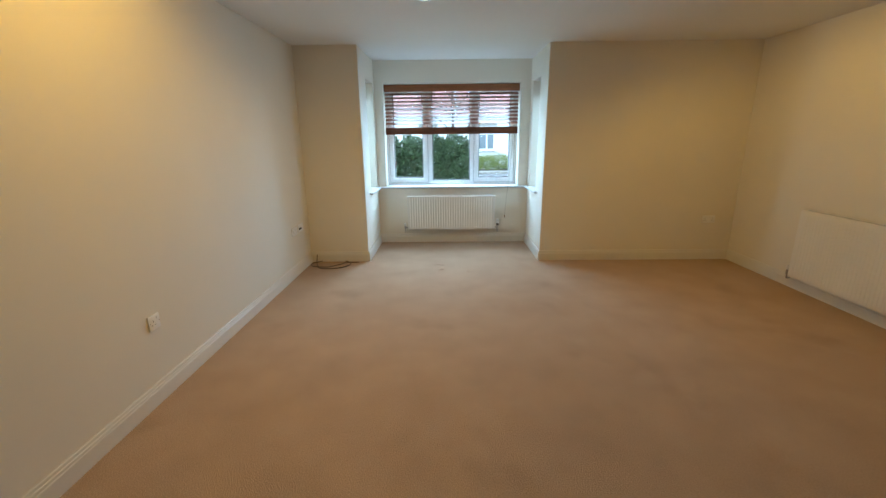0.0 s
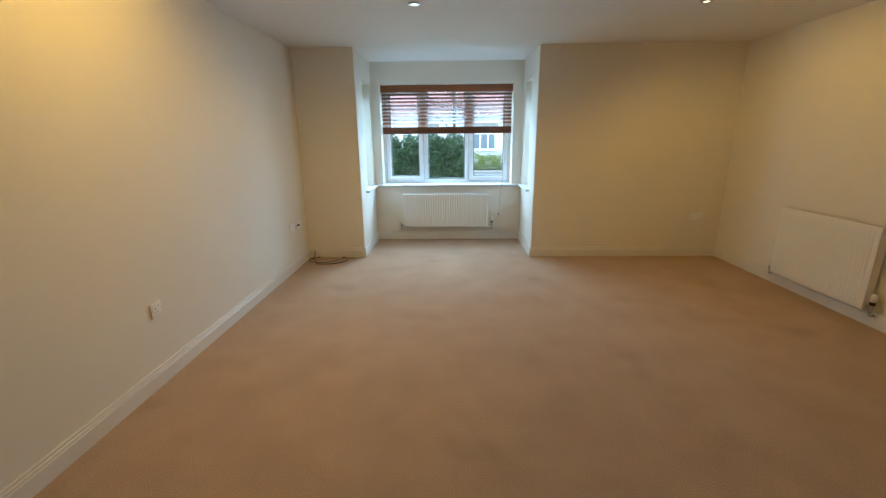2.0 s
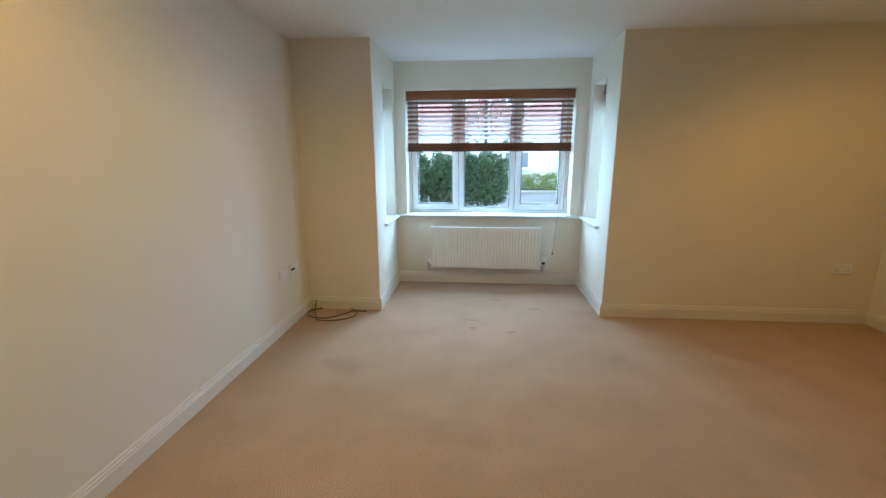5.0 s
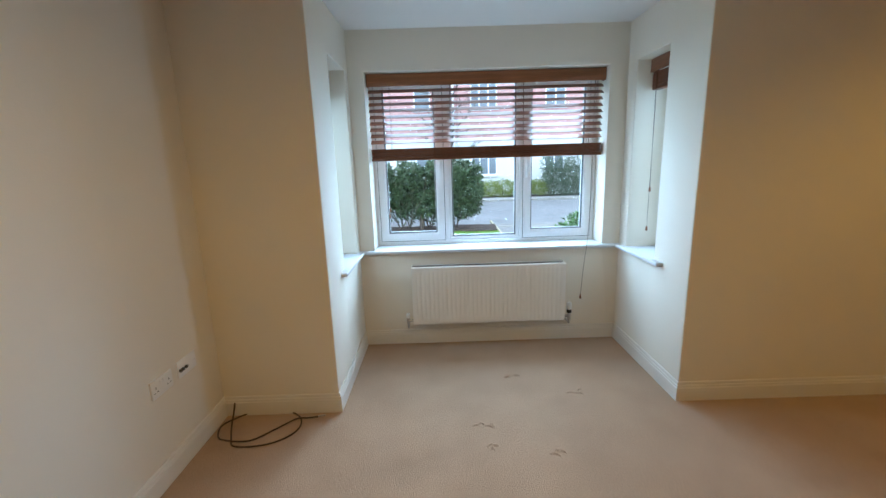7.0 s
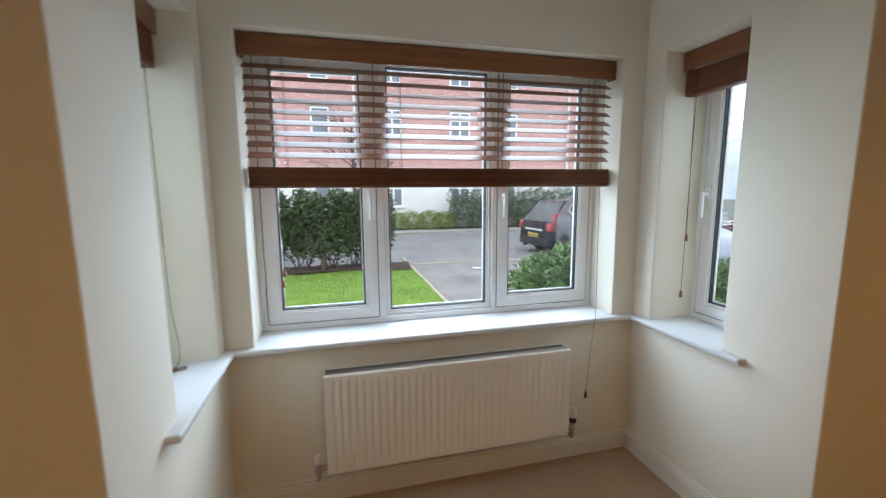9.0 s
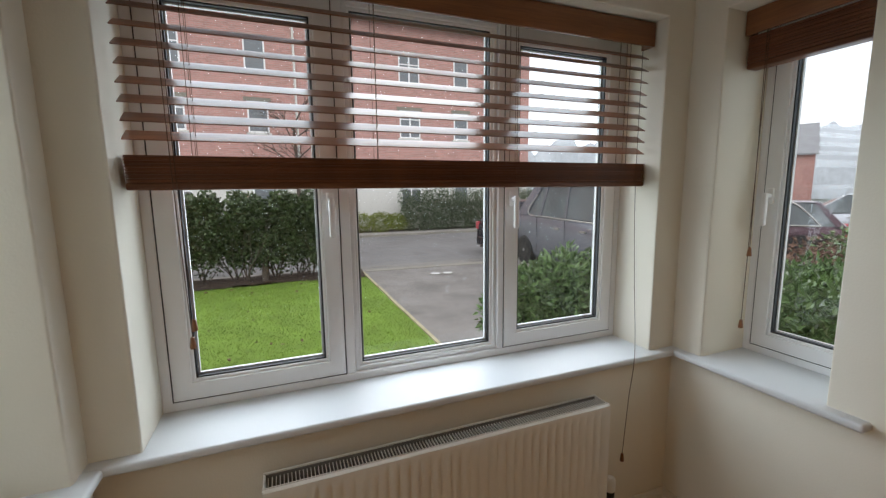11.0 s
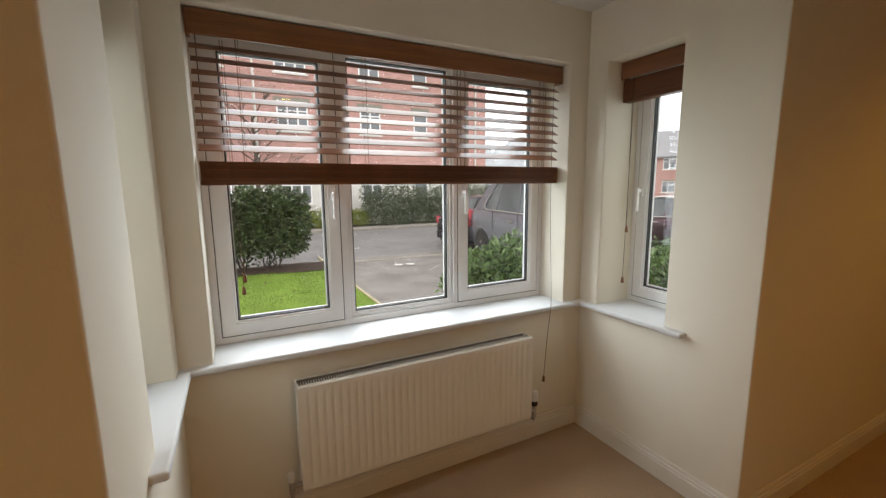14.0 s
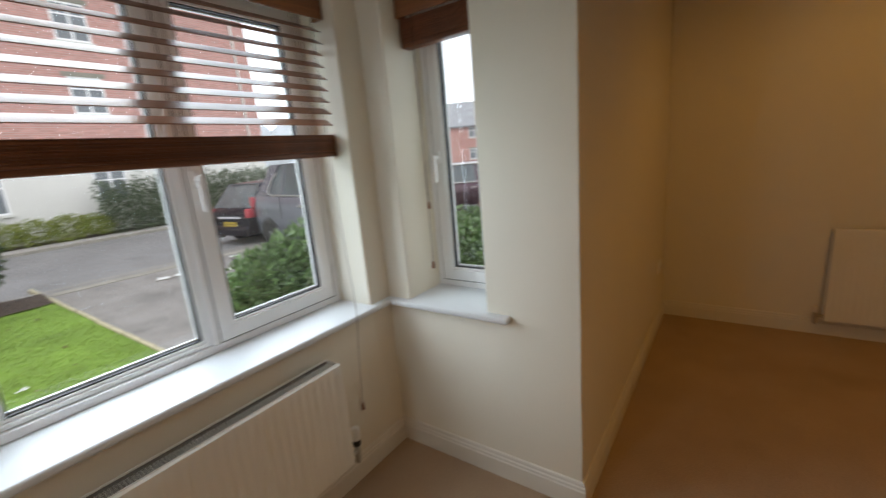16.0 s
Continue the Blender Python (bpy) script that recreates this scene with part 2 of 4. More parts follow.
def wall_bm(us, vs, holes, place, thick, soft=None):
    """A wall of given thickness as one closed sheet: us, vs are its cuts, holes the (i, j) cells left open; place(u, v, d) maps to the world."""
    bm = bmesh.new()
    pts = {}

    def vert(i, j, d):
        key = (i, j, d)
        if key not in pts:
            pts[key] = bm.verts.new(place(us[i], vs[j], d))
        return pts[key]

    nu, nv = len(us) - 1, len(vs) - 1
    solid = {(i, j) for i in range(nu) for j in range(nv)} - set(holes)
    for i, j in solid:
        bm.faces.new([vert(*c, 0.0) for c in ((i, j), (i + 1, j), (i + 1, j + 1), (i, j + 1))])
        bm.faces.new([vert(*c, thick) for c in ((i, j), (i, j + 1), (i + 1, j + 1), (i + 1, j))])
        for (di, dj), (a, b) in {(-1, 0): ((i, j), (i, j + 1)), (1, 0): ((i + 1, j), (i + 1, j + 1)), (0, -1): ((i, j), (i + 1, j)), (0, 1): ((i, j + 1), (i + 1, j + 1))}.items():
            if (i + di, j + dj) not in solid:
                bm.faces.new((vert(*a, 0.0), vert(*b, 0.0), vert(*b, thick), vert(*a, thick)))
    bmesh.ops.recalc_face_normals(bm, faces=bm.faces)
    if soft is not None:
        es = [e for e in bm.edges if len(e.link_faces) == 2 and e.calc_face_angle(0) > 0.5 and soft((e.verts[0].co + e.verts[1].co) / 2)]
        if es:
            bmesh.ops.bevel(bm, geom=es, offset=0.007, segments=3, affect="EDGES", profile=0.5)
    return bm


def sweep(path, profile, closed=True):
    """A moulding: profile of (out, up) pairs swept along a plan path, out to the left of the walking direction, mitred."""
    bm = bmesh.new()
    n = len(path)
    rings = []
    for i in range(n):
        p = Vector(path[i])
        a = (p - Vector(path[i - 1])).normalized()
        b = (Vector(path[(i + 1) % n]) - p).normalized()
        if not closed and i == 0:
            a = b
        if not closed and i == n - 1:
            b = a
        na, nb = Vector((-a.y, a.x)), Vector((-b.y, b.x))
        m = (na + nb).normalized()
        m = m / max(m.dot(na), 0.2)
        rings.append([bm.verts.new((p.x + m.x * o, p.y + m.y * o, z)) for o, z in profile])
    for i in range(n if closed else n - 1):
        r, s = rings[i], rings[(i + 1) % n]
        for k in range(len(profile) - 1):
            bm.faces.new((r[k], s[k], s[k + 1], r[k + 1]))
    return bm


# ---- the room ----
LX, RX, FY, BY, REAR, H = -0.979, 3.945, 5.055, 5.982, -2.3, 2.37
BL, BR = -0.294, 1.732
SILL, HEAD, SHEAD = 0.78, 2.092, 2.09
OX0, OX1 = -0.178, 1.600
SY0, SY1 = 5.442, 5.853
WY1 = 5.895
FRY = 6.185
DEEP = 0.35
WB = -0.45

tagged(part("floor", box(LX - 0.3, REAR - 0.3, -0.25, RX + 0.3, FY + 0.001, 0.0), CARPET), "beige brown fitted carpet with faint wear marks", "carpet", kind="structure")
tagged(part("floor_bay", box(BL - 0.3, FY + 0.001, -0.25, BR + 0.3, BY + 0.3, 0.0), CARPET), "beige brown fitted carpet inside the bay", "carpet", kind="structure")
tagged(part("ceiling", box(LX - 0.3, REAR - 0.3, H, RX + 0.3, BY + DEEP, H + 0.15), CEIL), "plain white painted plaster ceiling", "ceiling", kind="structure")
tagged(part("wall_west", box(LX - 0.25, REAR - 0.25, WB, LX, FY, H), WALL), "plain cream painted plaster wall", "wall", kind="structure")
tagged(part("wall_east", box(RX, REAR - 0.25, WB, RX + 0.25, FY, H), WALL), "plain cream painted plaster wall", "wall", kind="structure")
tagged(part("wall_south", box(LX, REAR - 0.25, WB, RX, REAR, H), WALL), "plain cream painted plaster wall", "wall", kind="structure")
tagged(part("wall_north_1", box(LX - 0.25, FY, WB, BL - DEEP, FY + DEEP, H), WALL), "plain cream painted wall beside the bay", "wall", kind="structure")
tagged(part("wall_north_2", box(BR + DEEP, FY, WB, RX + 0.25, FY + DEEP, H), WALL), "plain cream painted wall beside the bay", "wall", kind="structure")
tagged(part("wall_bay_west", wall_bm([FY, SY0, WY1, BY + DEEP], [WB, SILL - 0.026, SHEAD, H], [(1, 1)], lambda u, v, d: (BL - d, u, v), DEEP,
       lambda p: p.x > BL - 0.01 and ((abs(p.y - FY) < 0.01) or (SY0 - 0.01 < p.y < WY1 + 0.01 and SILL < p.z < SHEAD + 0.01))), WALL, smooth=True),
       "cream painted bay side wall with a deep window reveal", "wall", kind="structure")
tagged(part("wall_bay_east", wall_bm([FY, SY0, SY1, BY + DEEP], [WB, SILL - 0.026, SHEAD, H], [(1, 1)], lambda u, v, d: (BR + d, u, v), DEEP,
       lambda p: p.x < BR + 0.01 and ((abs(p.y - FY) < 0.01) or (SY0 - 0.01 < p.y < SY1 + 0.01 and SILL < p.z < SHEAD + 0.01))), WALL, smooth=True),
       "cream painted bay side wall with a deep window reveal", "wall", kind="structure")
tagged(part("wall_bay_north", wall_bm([BL, OX0, OX1, BR], [WB, SILL - 0.026, HEAD, H], [(1, 1)], lambda u, v, d: (u, BY + d, v), DEEP,
       lambda p: p.y < BY + 0.01 and OX0 - 0.01 < p.x < OX1 + 0.01 and SILL < p.z < HEAD + 0.01), WALL, smooth=True),
       "cream painted bay wall around a wide window", "wall", kind="structure")

SKIRT = [(0.0, 0.118), (0.006, 0.118), (0.009, 0.112), (0.009, 0.101), (0.013, 0.097), (0.013, 0.085), (0.016, 0.081), (0.016, 0.0)]
plan = [(LX, REAR), (RX, REAR), (RX, FY), (BR, FY), (BR, BY), (BL, BY), (BL, FY), (LX, FY)]
tagged(part("baseboard", sweep(plan, SKIRT), GLOSS), "white gloss painted moulded skirting board", "skirting", kind="structure")

# window boards with a rounded nose
NOSE = [(-0.01, 0.0), (0.034, 0.0), (0.040, -0.004), (0.043, -0.0115), (0.041, -0.019), (0.035, -0.025), (-0.01, -0.025)]


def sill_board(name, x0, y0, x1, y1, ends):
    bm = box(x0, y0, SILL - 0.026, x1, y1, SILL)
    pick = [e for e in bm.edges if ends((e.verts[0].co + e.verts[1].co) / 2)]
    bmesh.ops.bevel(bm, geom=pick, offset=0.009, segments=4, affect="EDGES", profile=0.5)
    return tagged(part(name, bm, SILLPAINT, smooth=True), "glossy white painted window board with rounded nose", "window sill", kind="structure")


NOSEX = 0.042
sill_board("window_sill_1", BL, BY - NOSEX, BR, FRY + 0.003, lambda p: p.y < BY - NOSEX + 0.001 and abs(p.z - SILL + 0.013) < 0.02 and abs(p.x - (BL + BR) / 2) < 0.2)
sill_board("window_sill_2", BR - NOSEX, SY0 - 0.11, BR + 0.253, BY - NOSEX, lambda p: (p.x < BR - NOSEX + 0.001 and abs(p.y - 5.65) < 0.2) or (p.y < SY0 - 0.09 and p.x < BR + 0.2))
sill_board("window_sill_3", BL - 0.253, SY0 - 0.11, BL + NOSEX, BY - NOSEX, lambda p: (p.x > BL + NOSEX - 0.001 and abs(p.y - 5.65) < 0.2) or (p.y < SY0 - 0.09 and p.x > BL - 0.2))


# ---- windows ----
def handle(parent, x, z, y, flip):
    bm = bmesh.new()
    add_box(bm, x - 0.013, y - 0.012, z - 0.03, x + 0.013, y, z + 0.03, 0.004)
    add_tube(bm, (x, y - 0.012, z), (x, y - 0.034, z), 0.009)
    add_box(bm, x - 0.010, y - 0.046, z - 0.115, x + 0.010, y - 0.030, z + 0.012, 0.006)
    part("handle", bm, UPVC, parent, "white lever handle", smooth=True)


def sash(parent, x0, z0, w, h, y, t, handle_side=0, opening=True):
    """One light of a window: an opening sash with its bar, gasket and glass, or a fixed pane with beads."""
    name = "sash" if opening else "fixed_light"
    fr = frame_bm(w, h, t, y, y + 0.05, 0.006)
    bmesh.ops.translate(fr, verts=fr.verts, vec=(x0, 0, z0))
    s = part(name, fr, UPVC, parent, smooth=True)
    bd = frame_bm(w - 2 * t + 0.002, h - 2 * t + 0.002, 0.011, y + 0.008, y + 0.032, 0.004)
    bmesh.ops.translate(bd, verts=bd.verts, vec=(x0 + t - 0.001, 0, z0 + t - 0.001))
    part("glazing_bead", bd, UPVC, s)
    ga = frame_bm(w - 2 * t - 0.018, h - 2 * t - 0.018, 0.006, y + 0.014, y + 0.038, 0)
    bmesh.ops.translate(ga, verts=ga.verts, vec=(x0 + t + 0.009, 0, z0 + t + 0.009))
    part("gasket", ga, RUBBER, s, "black rubber gasket")
    g = part("pane", box(x0 + t, y + 0.026, z0 + t, x0 + w - t, y + 0.030, z0 + h - t), PANE, s, "clear glass pane")
    g.visible_shadow = False
    sp = frame_bm(w - 2 * t - 0.03, h - 2 * t - 0.03, 0.005, y + 0.032, y + 0.044, 0)
    bmesh.ops.translate(sp, verts=sp.verts, vec=(x0 + t + 0.015, 0, z0 + t + 0.015))
    part("spacer", sp, SPACER, s)
    if opening:
        gap = frame_bm(w + 0.006, h + 0.006, 0.004, y + 0.006, y + 0.02, 0)
        bmesh.ops.translate(gap, verts=gap.verts, vec=(x0 - 0.003, 0, z0 - 0.003))
        part("seal", gap, RUBBER, s, "black rubber seal")
    if handle_side:
        hx = x0 + (w - t / 2 if handle_side > 0 else t / 2)
        handle(s, hx, z0 + h * 0.487, y, handle_side)
    return s


def window(name, m, w, h, bars, lights, label):
    """bars: mullion spans; lights: (x0, x1, opening, handle side)."""
    win = thing(name, m, label, "window", kind="structure")
    part("window_frame", frame_bm(w, h, 0.028, 0, 0.07, 0.003), UPVC, win)
    for a, b in bars:
        part("mullion", box(a, 0.001, 0.028, b, 0.069, h - 0.028, 0.003), UPVC, win)
    for a, b, opening, side in lights:
        if opening:
            sash(win, a, 0.031, b - a, h - 0.062, -0.004, 0.055, side)
        else:
            sash(win, a, 0.029, b - a, h - 0.058, 0.012, 0.016, 0, False)
    part("outer_sill", box(-0.03, 0.071, -0.03, w + 0.03, 0.16, -0.002, 0.004), UPVC, win)
    return win


window("window_1", pose(OX0, FRY, SILL), OX1 - OX0, HEAD - SILL, [(0.561, 0.594), (1.168, 1.194)],
       [(0.031, 0.558, True, 1), (0.595, 1.167, False, 0), (1.197, 1.747, True, -1)], "white upvc three-light window, closed, with black gaskets")
window("window_2", pose(BR + 0.25, SY1, SILL, 0, 0, -90), SY1 - SY0, SHEAD - SILL, [], [(0.031, SY1 - SY0 - 0.031, True, -1)], "narrow white upvc side window, closed")
window("window_3", pose(BL - 0.25, SY0, SILL, 0, 0, 90), WY1 - SY0, SHEAD - SILL, [], [(0.031, WY1 - SY0 - 0.031, True, 1)], "narrow white upvc side window, closed")


# ---- blinds ----
def slat_bm(w, depth=0.052, thick=0.003, crown=0.0004):
    bm = bmesh.new()
    n = 5
    rows = []
    for k in range(n):
        u = k / (n - 1) - 0.5
        zc = crown * (1 - 4 * u * u)
        rows.append([[bm.verts.new((x, u * depth, zc + s * thick / 2)) for s in (-1, 1)] for x in (0, w)])
    for a, b in zip(rows, rows[1:]):
        bm.faces.new((a[0][1], a[1][1], b[1][1], b[0][1]))
        bm.faces.new((a[0][0], b[0][0], b[1][0], a[1][0]))
        bm.faces.new((a[0][0], a[0][1], b[0][1], b[0][0]))
        bm.faces.new((a[1][0], b[1][0], b[1][1], a[1][1]))
    bm.faces.new((rows[0][0][0], rows[0][1][0], rows[0][1][1], rows[0][0][1]))
    bm.faces.new((rows[-1][0][0], rows[-1][0][1], rows[-1][1][1], rows[-1][1][0]))
    return bm


def tassel(parent, x, y, z):
    part("cord_tassel", lathe([(0.002, 0.034), (0.005, 0.032), (0.0065, 0.022), (0.0085, 0.004), (0.0075, 0.0)], 12, pose(x, y, z)), WOODLIGHT, parent, "turned wooden cord pull", smooth=True)


def blind(name, m, w, top, valance, open_slats, stack, label, tilt, ladders, cords):
    """open_slats: (lowest, pitch, count); stack: (z of bottom, z of top) of the gathered slats."""
    b = thing(name, m, label, "venetian blind", group="wooden blinds of the bay")
    v = bmesh.new()
    add_box(v, 0, -0.012, top - valance, w, 0.0, top, 0.003)
    add_box(v, 0, 0.0, top - valance, 0.012, 0.045, top, 0.002)
    add_box(v, w - 0.012, 0.0, top - valance, w, 0.045, top, 0.002)
    part("valance", v, WOODLIGHT, b, "orange-brown varnished wooden valance", smooth=True)
    part("headrail", box(0.014, 0.004, top - 0.045, w - 0.014, 0.052, top - 0.003, 0.002), BLACK, b)
    mesh = None
    lo, pitch, count = open_slats
    for i in range(count):
        if mesh is None:
            s = part("slat", slat_bm(w - 0.012), WOOD, b, smooth=True)
            mesh = s.data
        else:
            s = new("slat", mesh)
            s.parent = b
        s.matrix_local = pose(0.006 + 0.0012 * math.sin(i * 2.1), 0.030, lo + i * pitch, tilt + 0.8 * math.sin(i * 1.7), 0, 0)
    z0, z1 = stack
    part("bottom_rail", box(0.004, 0.004, z0, w - 0.004, 0.058, z0 + 0.020, 0.005, 3), WOODRAIL, b, smooth=True)
    gathered = None
    z, i = z0 + 0.0215, 0
    while z < z1:
        if gathered is None:
            s = part("gathered_slat", slat_bm(w - 0.012), WOODRAIL, b, smooth=True)
            gathered = s.data
        else:
            s = new("gathered_slat", gathered)
            s.parent = b
        s.matrix_local = pose(0.006 + 0.0015 * math.sin(i * 2.7), 0.030 + 0.0026 * math.sin(i * 3.9), z, 0, 0, 0)
        z += 0.0035
        i += 1
    for x in ladders:
        for y in (0.004, 0.056):
            part("ladder_cord", tube((x, y, z0 + 0.012), (x, y, top - 0.045), 0.0009, seg=6), CORD, b)
        part("lift_cord", tube((x + 0.008, 0.030, z0 + 0.012), (x + 0.008, 0.030, top - 0.045), 0.0009, seg=6), CORD, b)
    for pts in cords:
        part("pull_cord", string(pts, 0.0012), CORD, b, "dark brown hanging pull cord", smooth=True)
        tassel(b, pts[-1][0], pts[-1][1], pts[-1][2] - 0.034)
    return b


BW = 1.766
blind("wooden_blind", pose(OX0 + 0.006, 6.046, 0), BW, 2.086, 0.088, (1.604, 0.0457, 9), (1.462, 1.553),
      "half-lowered dark brown wooden venetian blind with open slats", 31, (0.16, 0.66, 1.16, 1.66),
      [[(1.702, -0.014, 1.99), (1.700, -0.014, 1.47), (1.672, -0.06, 1.10), (1.640, -0.112, 0.81), (1.620, -0.113, 0.62), (1.604, -0.111, 0.385)],
       [(0.115, 0.0, 1.99), (0.118, 0.0, 1.5), (0.127, 0.0, 1.107)], [(0.106, -0.004, 1.99), (0.110, -0.004, 1.5), (0.120, -0.004, 1.058)]])
blind("wooden_blind", pose(BR + 0.105, SY1 - 0.006, 0, 0, 0, -90), SY1 - SY0 - 0.012, SHEAD - 0.003, 0.085, (1.95, 0.04, 0), (1.885, 1.998),
      "small dark brown wooden venetian blind, fully raised", 0, (0.07, 0.32),
      [[(0.072, -0.004, 2.0), (0.074, -0.002, 1.7), (0.076, 0.003, 1.228)], [(0.080, -0.004, 2.0), (0.076, 0.0, 1.7), (0.069, 0.003, 0.944)]])
blind("wooden_blind", pose(BL - 0.12, SY0 + 0.006, 0, 0, 0, 90), WY1 - SY0 - 0.012, SHEAD - 0.003, 0.085, (1.95, 0.04, 0), (1.885, 1.998),
      "small dark brown wooden venetian blind, fully raised", 0, (0.07, 0.32),
      [])


def cord_coil(m, drop, label):
    """A hanging pull cord that ends in a small heap of loops and its wooden pull on the window board; local z = 0 is the board."""
    c = thing("blind_cord", m, label, "cord")
    pts = [(0, 0, drop), (0.002, 0.0, drop * 0.6), (0.004, 0.002, drop * 0.25), (0.018, 0.004, drop * 0.10), (0.012, 0.004, 0.03), (-0.01, 0.0, 0.006)]
    for k in range(22):
        a = k * 0.9
        pts.append((0.012 + (0.020 + 0.010 * math.sin(k * 1.3)) * math.cos(a), 0.004 + 0.014 * math.sin(a), 0.003 + 0.0006 * k))
    part("cord", string(pts, 0.0012), CORD, c, smooth=True)
    part("cord_tassel", lathe([(0.002, 0.034), (0.005, 0.032), (0.0065, 0.022), (0.0085, 0.004), (0.0075, 0.0)], 12, pose(-0.022, -0.012, 0.0085, 0, 90, 20)), WOODLIGHT, c, "turned wooden cord pull", smooth=True)
    return c


cord_coil(pose(-0.42, 5.80, SILL), 1.095, "thin dark blind cord coiled on the window board")

# ---- radiators ----
def radiator(name, m, w, h, gap, label):
    """Steel panel radiator: local x along it, front face at y = 0, wall behind at +y, z from its foot."""
    r = thing(name, m, label, "radiator")
    bm = bmesh.new()
    pitch, depth = 0.0333, 0.0030
    n = int(round((w - 0.05) / pitch))
    step = (w - 0.05) / n
    prof = [(0.0, 0.0), (0.025, 0.0)]
    for i in range(n):
        a = 0.025 + i * step
        prof += [(a + step * 0.30, 0.0), (a + step * 0.42, depth), (a + step * 0.58, depth), (a + step * 0.70, 0.0)]
    prof += [(w, 0.0)]
    zs = [(0.0, 0.010, 0.0), (0.006, 0.002, 0.0), (0.020, 0.0, 0.0), (0.040, 0.0, 1.0), (h - 0.045, 0.0, 1.0), (h - 0.025, 0.0, 0.0), (h - 0.006, 0.002, 0.0), (h, 0.010, 0.0)]
    grid = [[bm.verts.new((x, off + y * f, z)) for x, y in prof] for z, off, f in zs]
    for a, b in zip(grid, grid[1:]):
        for k in range(len(prof) - 1):
            bm.faces.new((a[k], a[k + 1], b[k + 1], b[k]))
    part("panel", bm, ENAMEL, r, smooth=True)
    back = gap - (0.034 if gap > 0.09 else 0.012)
    # inner panel, back panel and fins carry the hollow's shade in their colour
    part("inner_panel", box(0.004, 0.010, 0.004, w - 0.004, 0.0145, h - 0.004), CAVITY, r)
    part("back_panel", box(0.006, back - 0.004, 0.006, w - 0.006, back, h - 0.006), CAVITY, r)
    for x in (0.0, w - 0.004):
        part("side_cover", box(x - 0.001, 0.004, 0.004, x + 0.005, back - 0.001, h - 0.002, 0.0015), ENAMEL, r)
    t = bmesh.new()
    add_box(t, 0.0, 0.0125, h - 0.004, w, 0.0155, h + 0.002, 0.001, 1)
    add_box(t, 0.0, back - 0.005, h - 0.004, w, back, h + 0.002, 0.001, 1)
    k = int(w / 0.0105)
    for i in range(k + 1):
        x = i * (w - 0.006) / k
        add_box(t, x, 0.015, h - 0.022, x + 0.0022, back - 0.004, h - 0.014)
    part("top_grille", t, ENAMEL, r)
    f = bmesh.new()
    for i in range(int(w / 0.027)):
        x = 0.01 + i * 0.027
        add_box(f, x, 0.017, 0.03, x + 0.002, back - 0.006, h - 0.09)
    part("convector_fins", f, CAVITY, r)
    for x in (0.18, w - 0.18):
        part("bracket", box(x - 0.02, back + 0.0005, 0.05, x + 0.02, gap - 0.001, h - 0.05), ENAMEL, r)
    lock = bmesh.new()
    add_tube(lock, (-0.001, 0.028, 0.028), (-0.042, 0.028, 0.028), 0.011)
    add_tube(lock, (-0.042, 0.028, 0.004), (-0.042, 0.028, 0.052), 0.012)
    lk = part("lockshield_valve", lock, CHROME, r, "dull metal lockshield valve", smooth=True)
    part("valve_cap", lathe([(0.013, 0.052), (0.015, 0.056), (0.015, 0.084), (0.012, 0.090)], 14, pose(-0.042, 0.028, 0)), PLASTIC, lk, "white plastic cap", smooth=True)
    tr = bmesh.new()
    add_tube(tr, (w + 0.001, 0.028, 0.028), (w + 0.042, 0.028, 0.028), 0.011)
    add_tube(tr, (w + 0.042, 0.028, -0.010), (w + 0.042, 0.028, 0.055), 0.013)
    tv = part("thermostatic_valve", tr, CHROME, r, "dull metal thermostatic valve", smooth=True)
    part("valve_collar", lathe([(0.016, 0.055), (0.018, 0.058), (0.018, 0.078), (0.016, 0.082)], 16, pose(w + 0.042, 0.028, 0)), BLACK, tv, smooth=True)
    part("valve_head", lathe([(0.017, 0.082), (0.020, 0.088), (0.021, 0.120), (0.019, 0.134), (0.013, 0.140)], 18, pose(w + 0.042, 0.028, 0)), PLASTIC, tv, "white plastic valve head", smooth=True)
    for x in (-0.042, w + 0.042):
        pp = bmesh.new()
        add_tube(pp, (x, 0.028, 0.006), (x, 0.028, -0.03), 0.0075)
        add_tube(pp, (x, 0.028, -0.03), (x, gap - 0.005, -0.03), 0.0075)
        part("pipe", pp, CHROME, r, smooth=True)
    return r


radiator("radiator", pose(0.106, 5.865, 0.197), 1.185, 0.465, BY - 5.865, "cream enamel panel radiator under the bay window")
radiator("radiator", pose(RX - 0.075, 4.08, 0.118, 0, 0, -90), 0.93, 0.637, 0.075, "cream enamel panel radiator on the side wall")


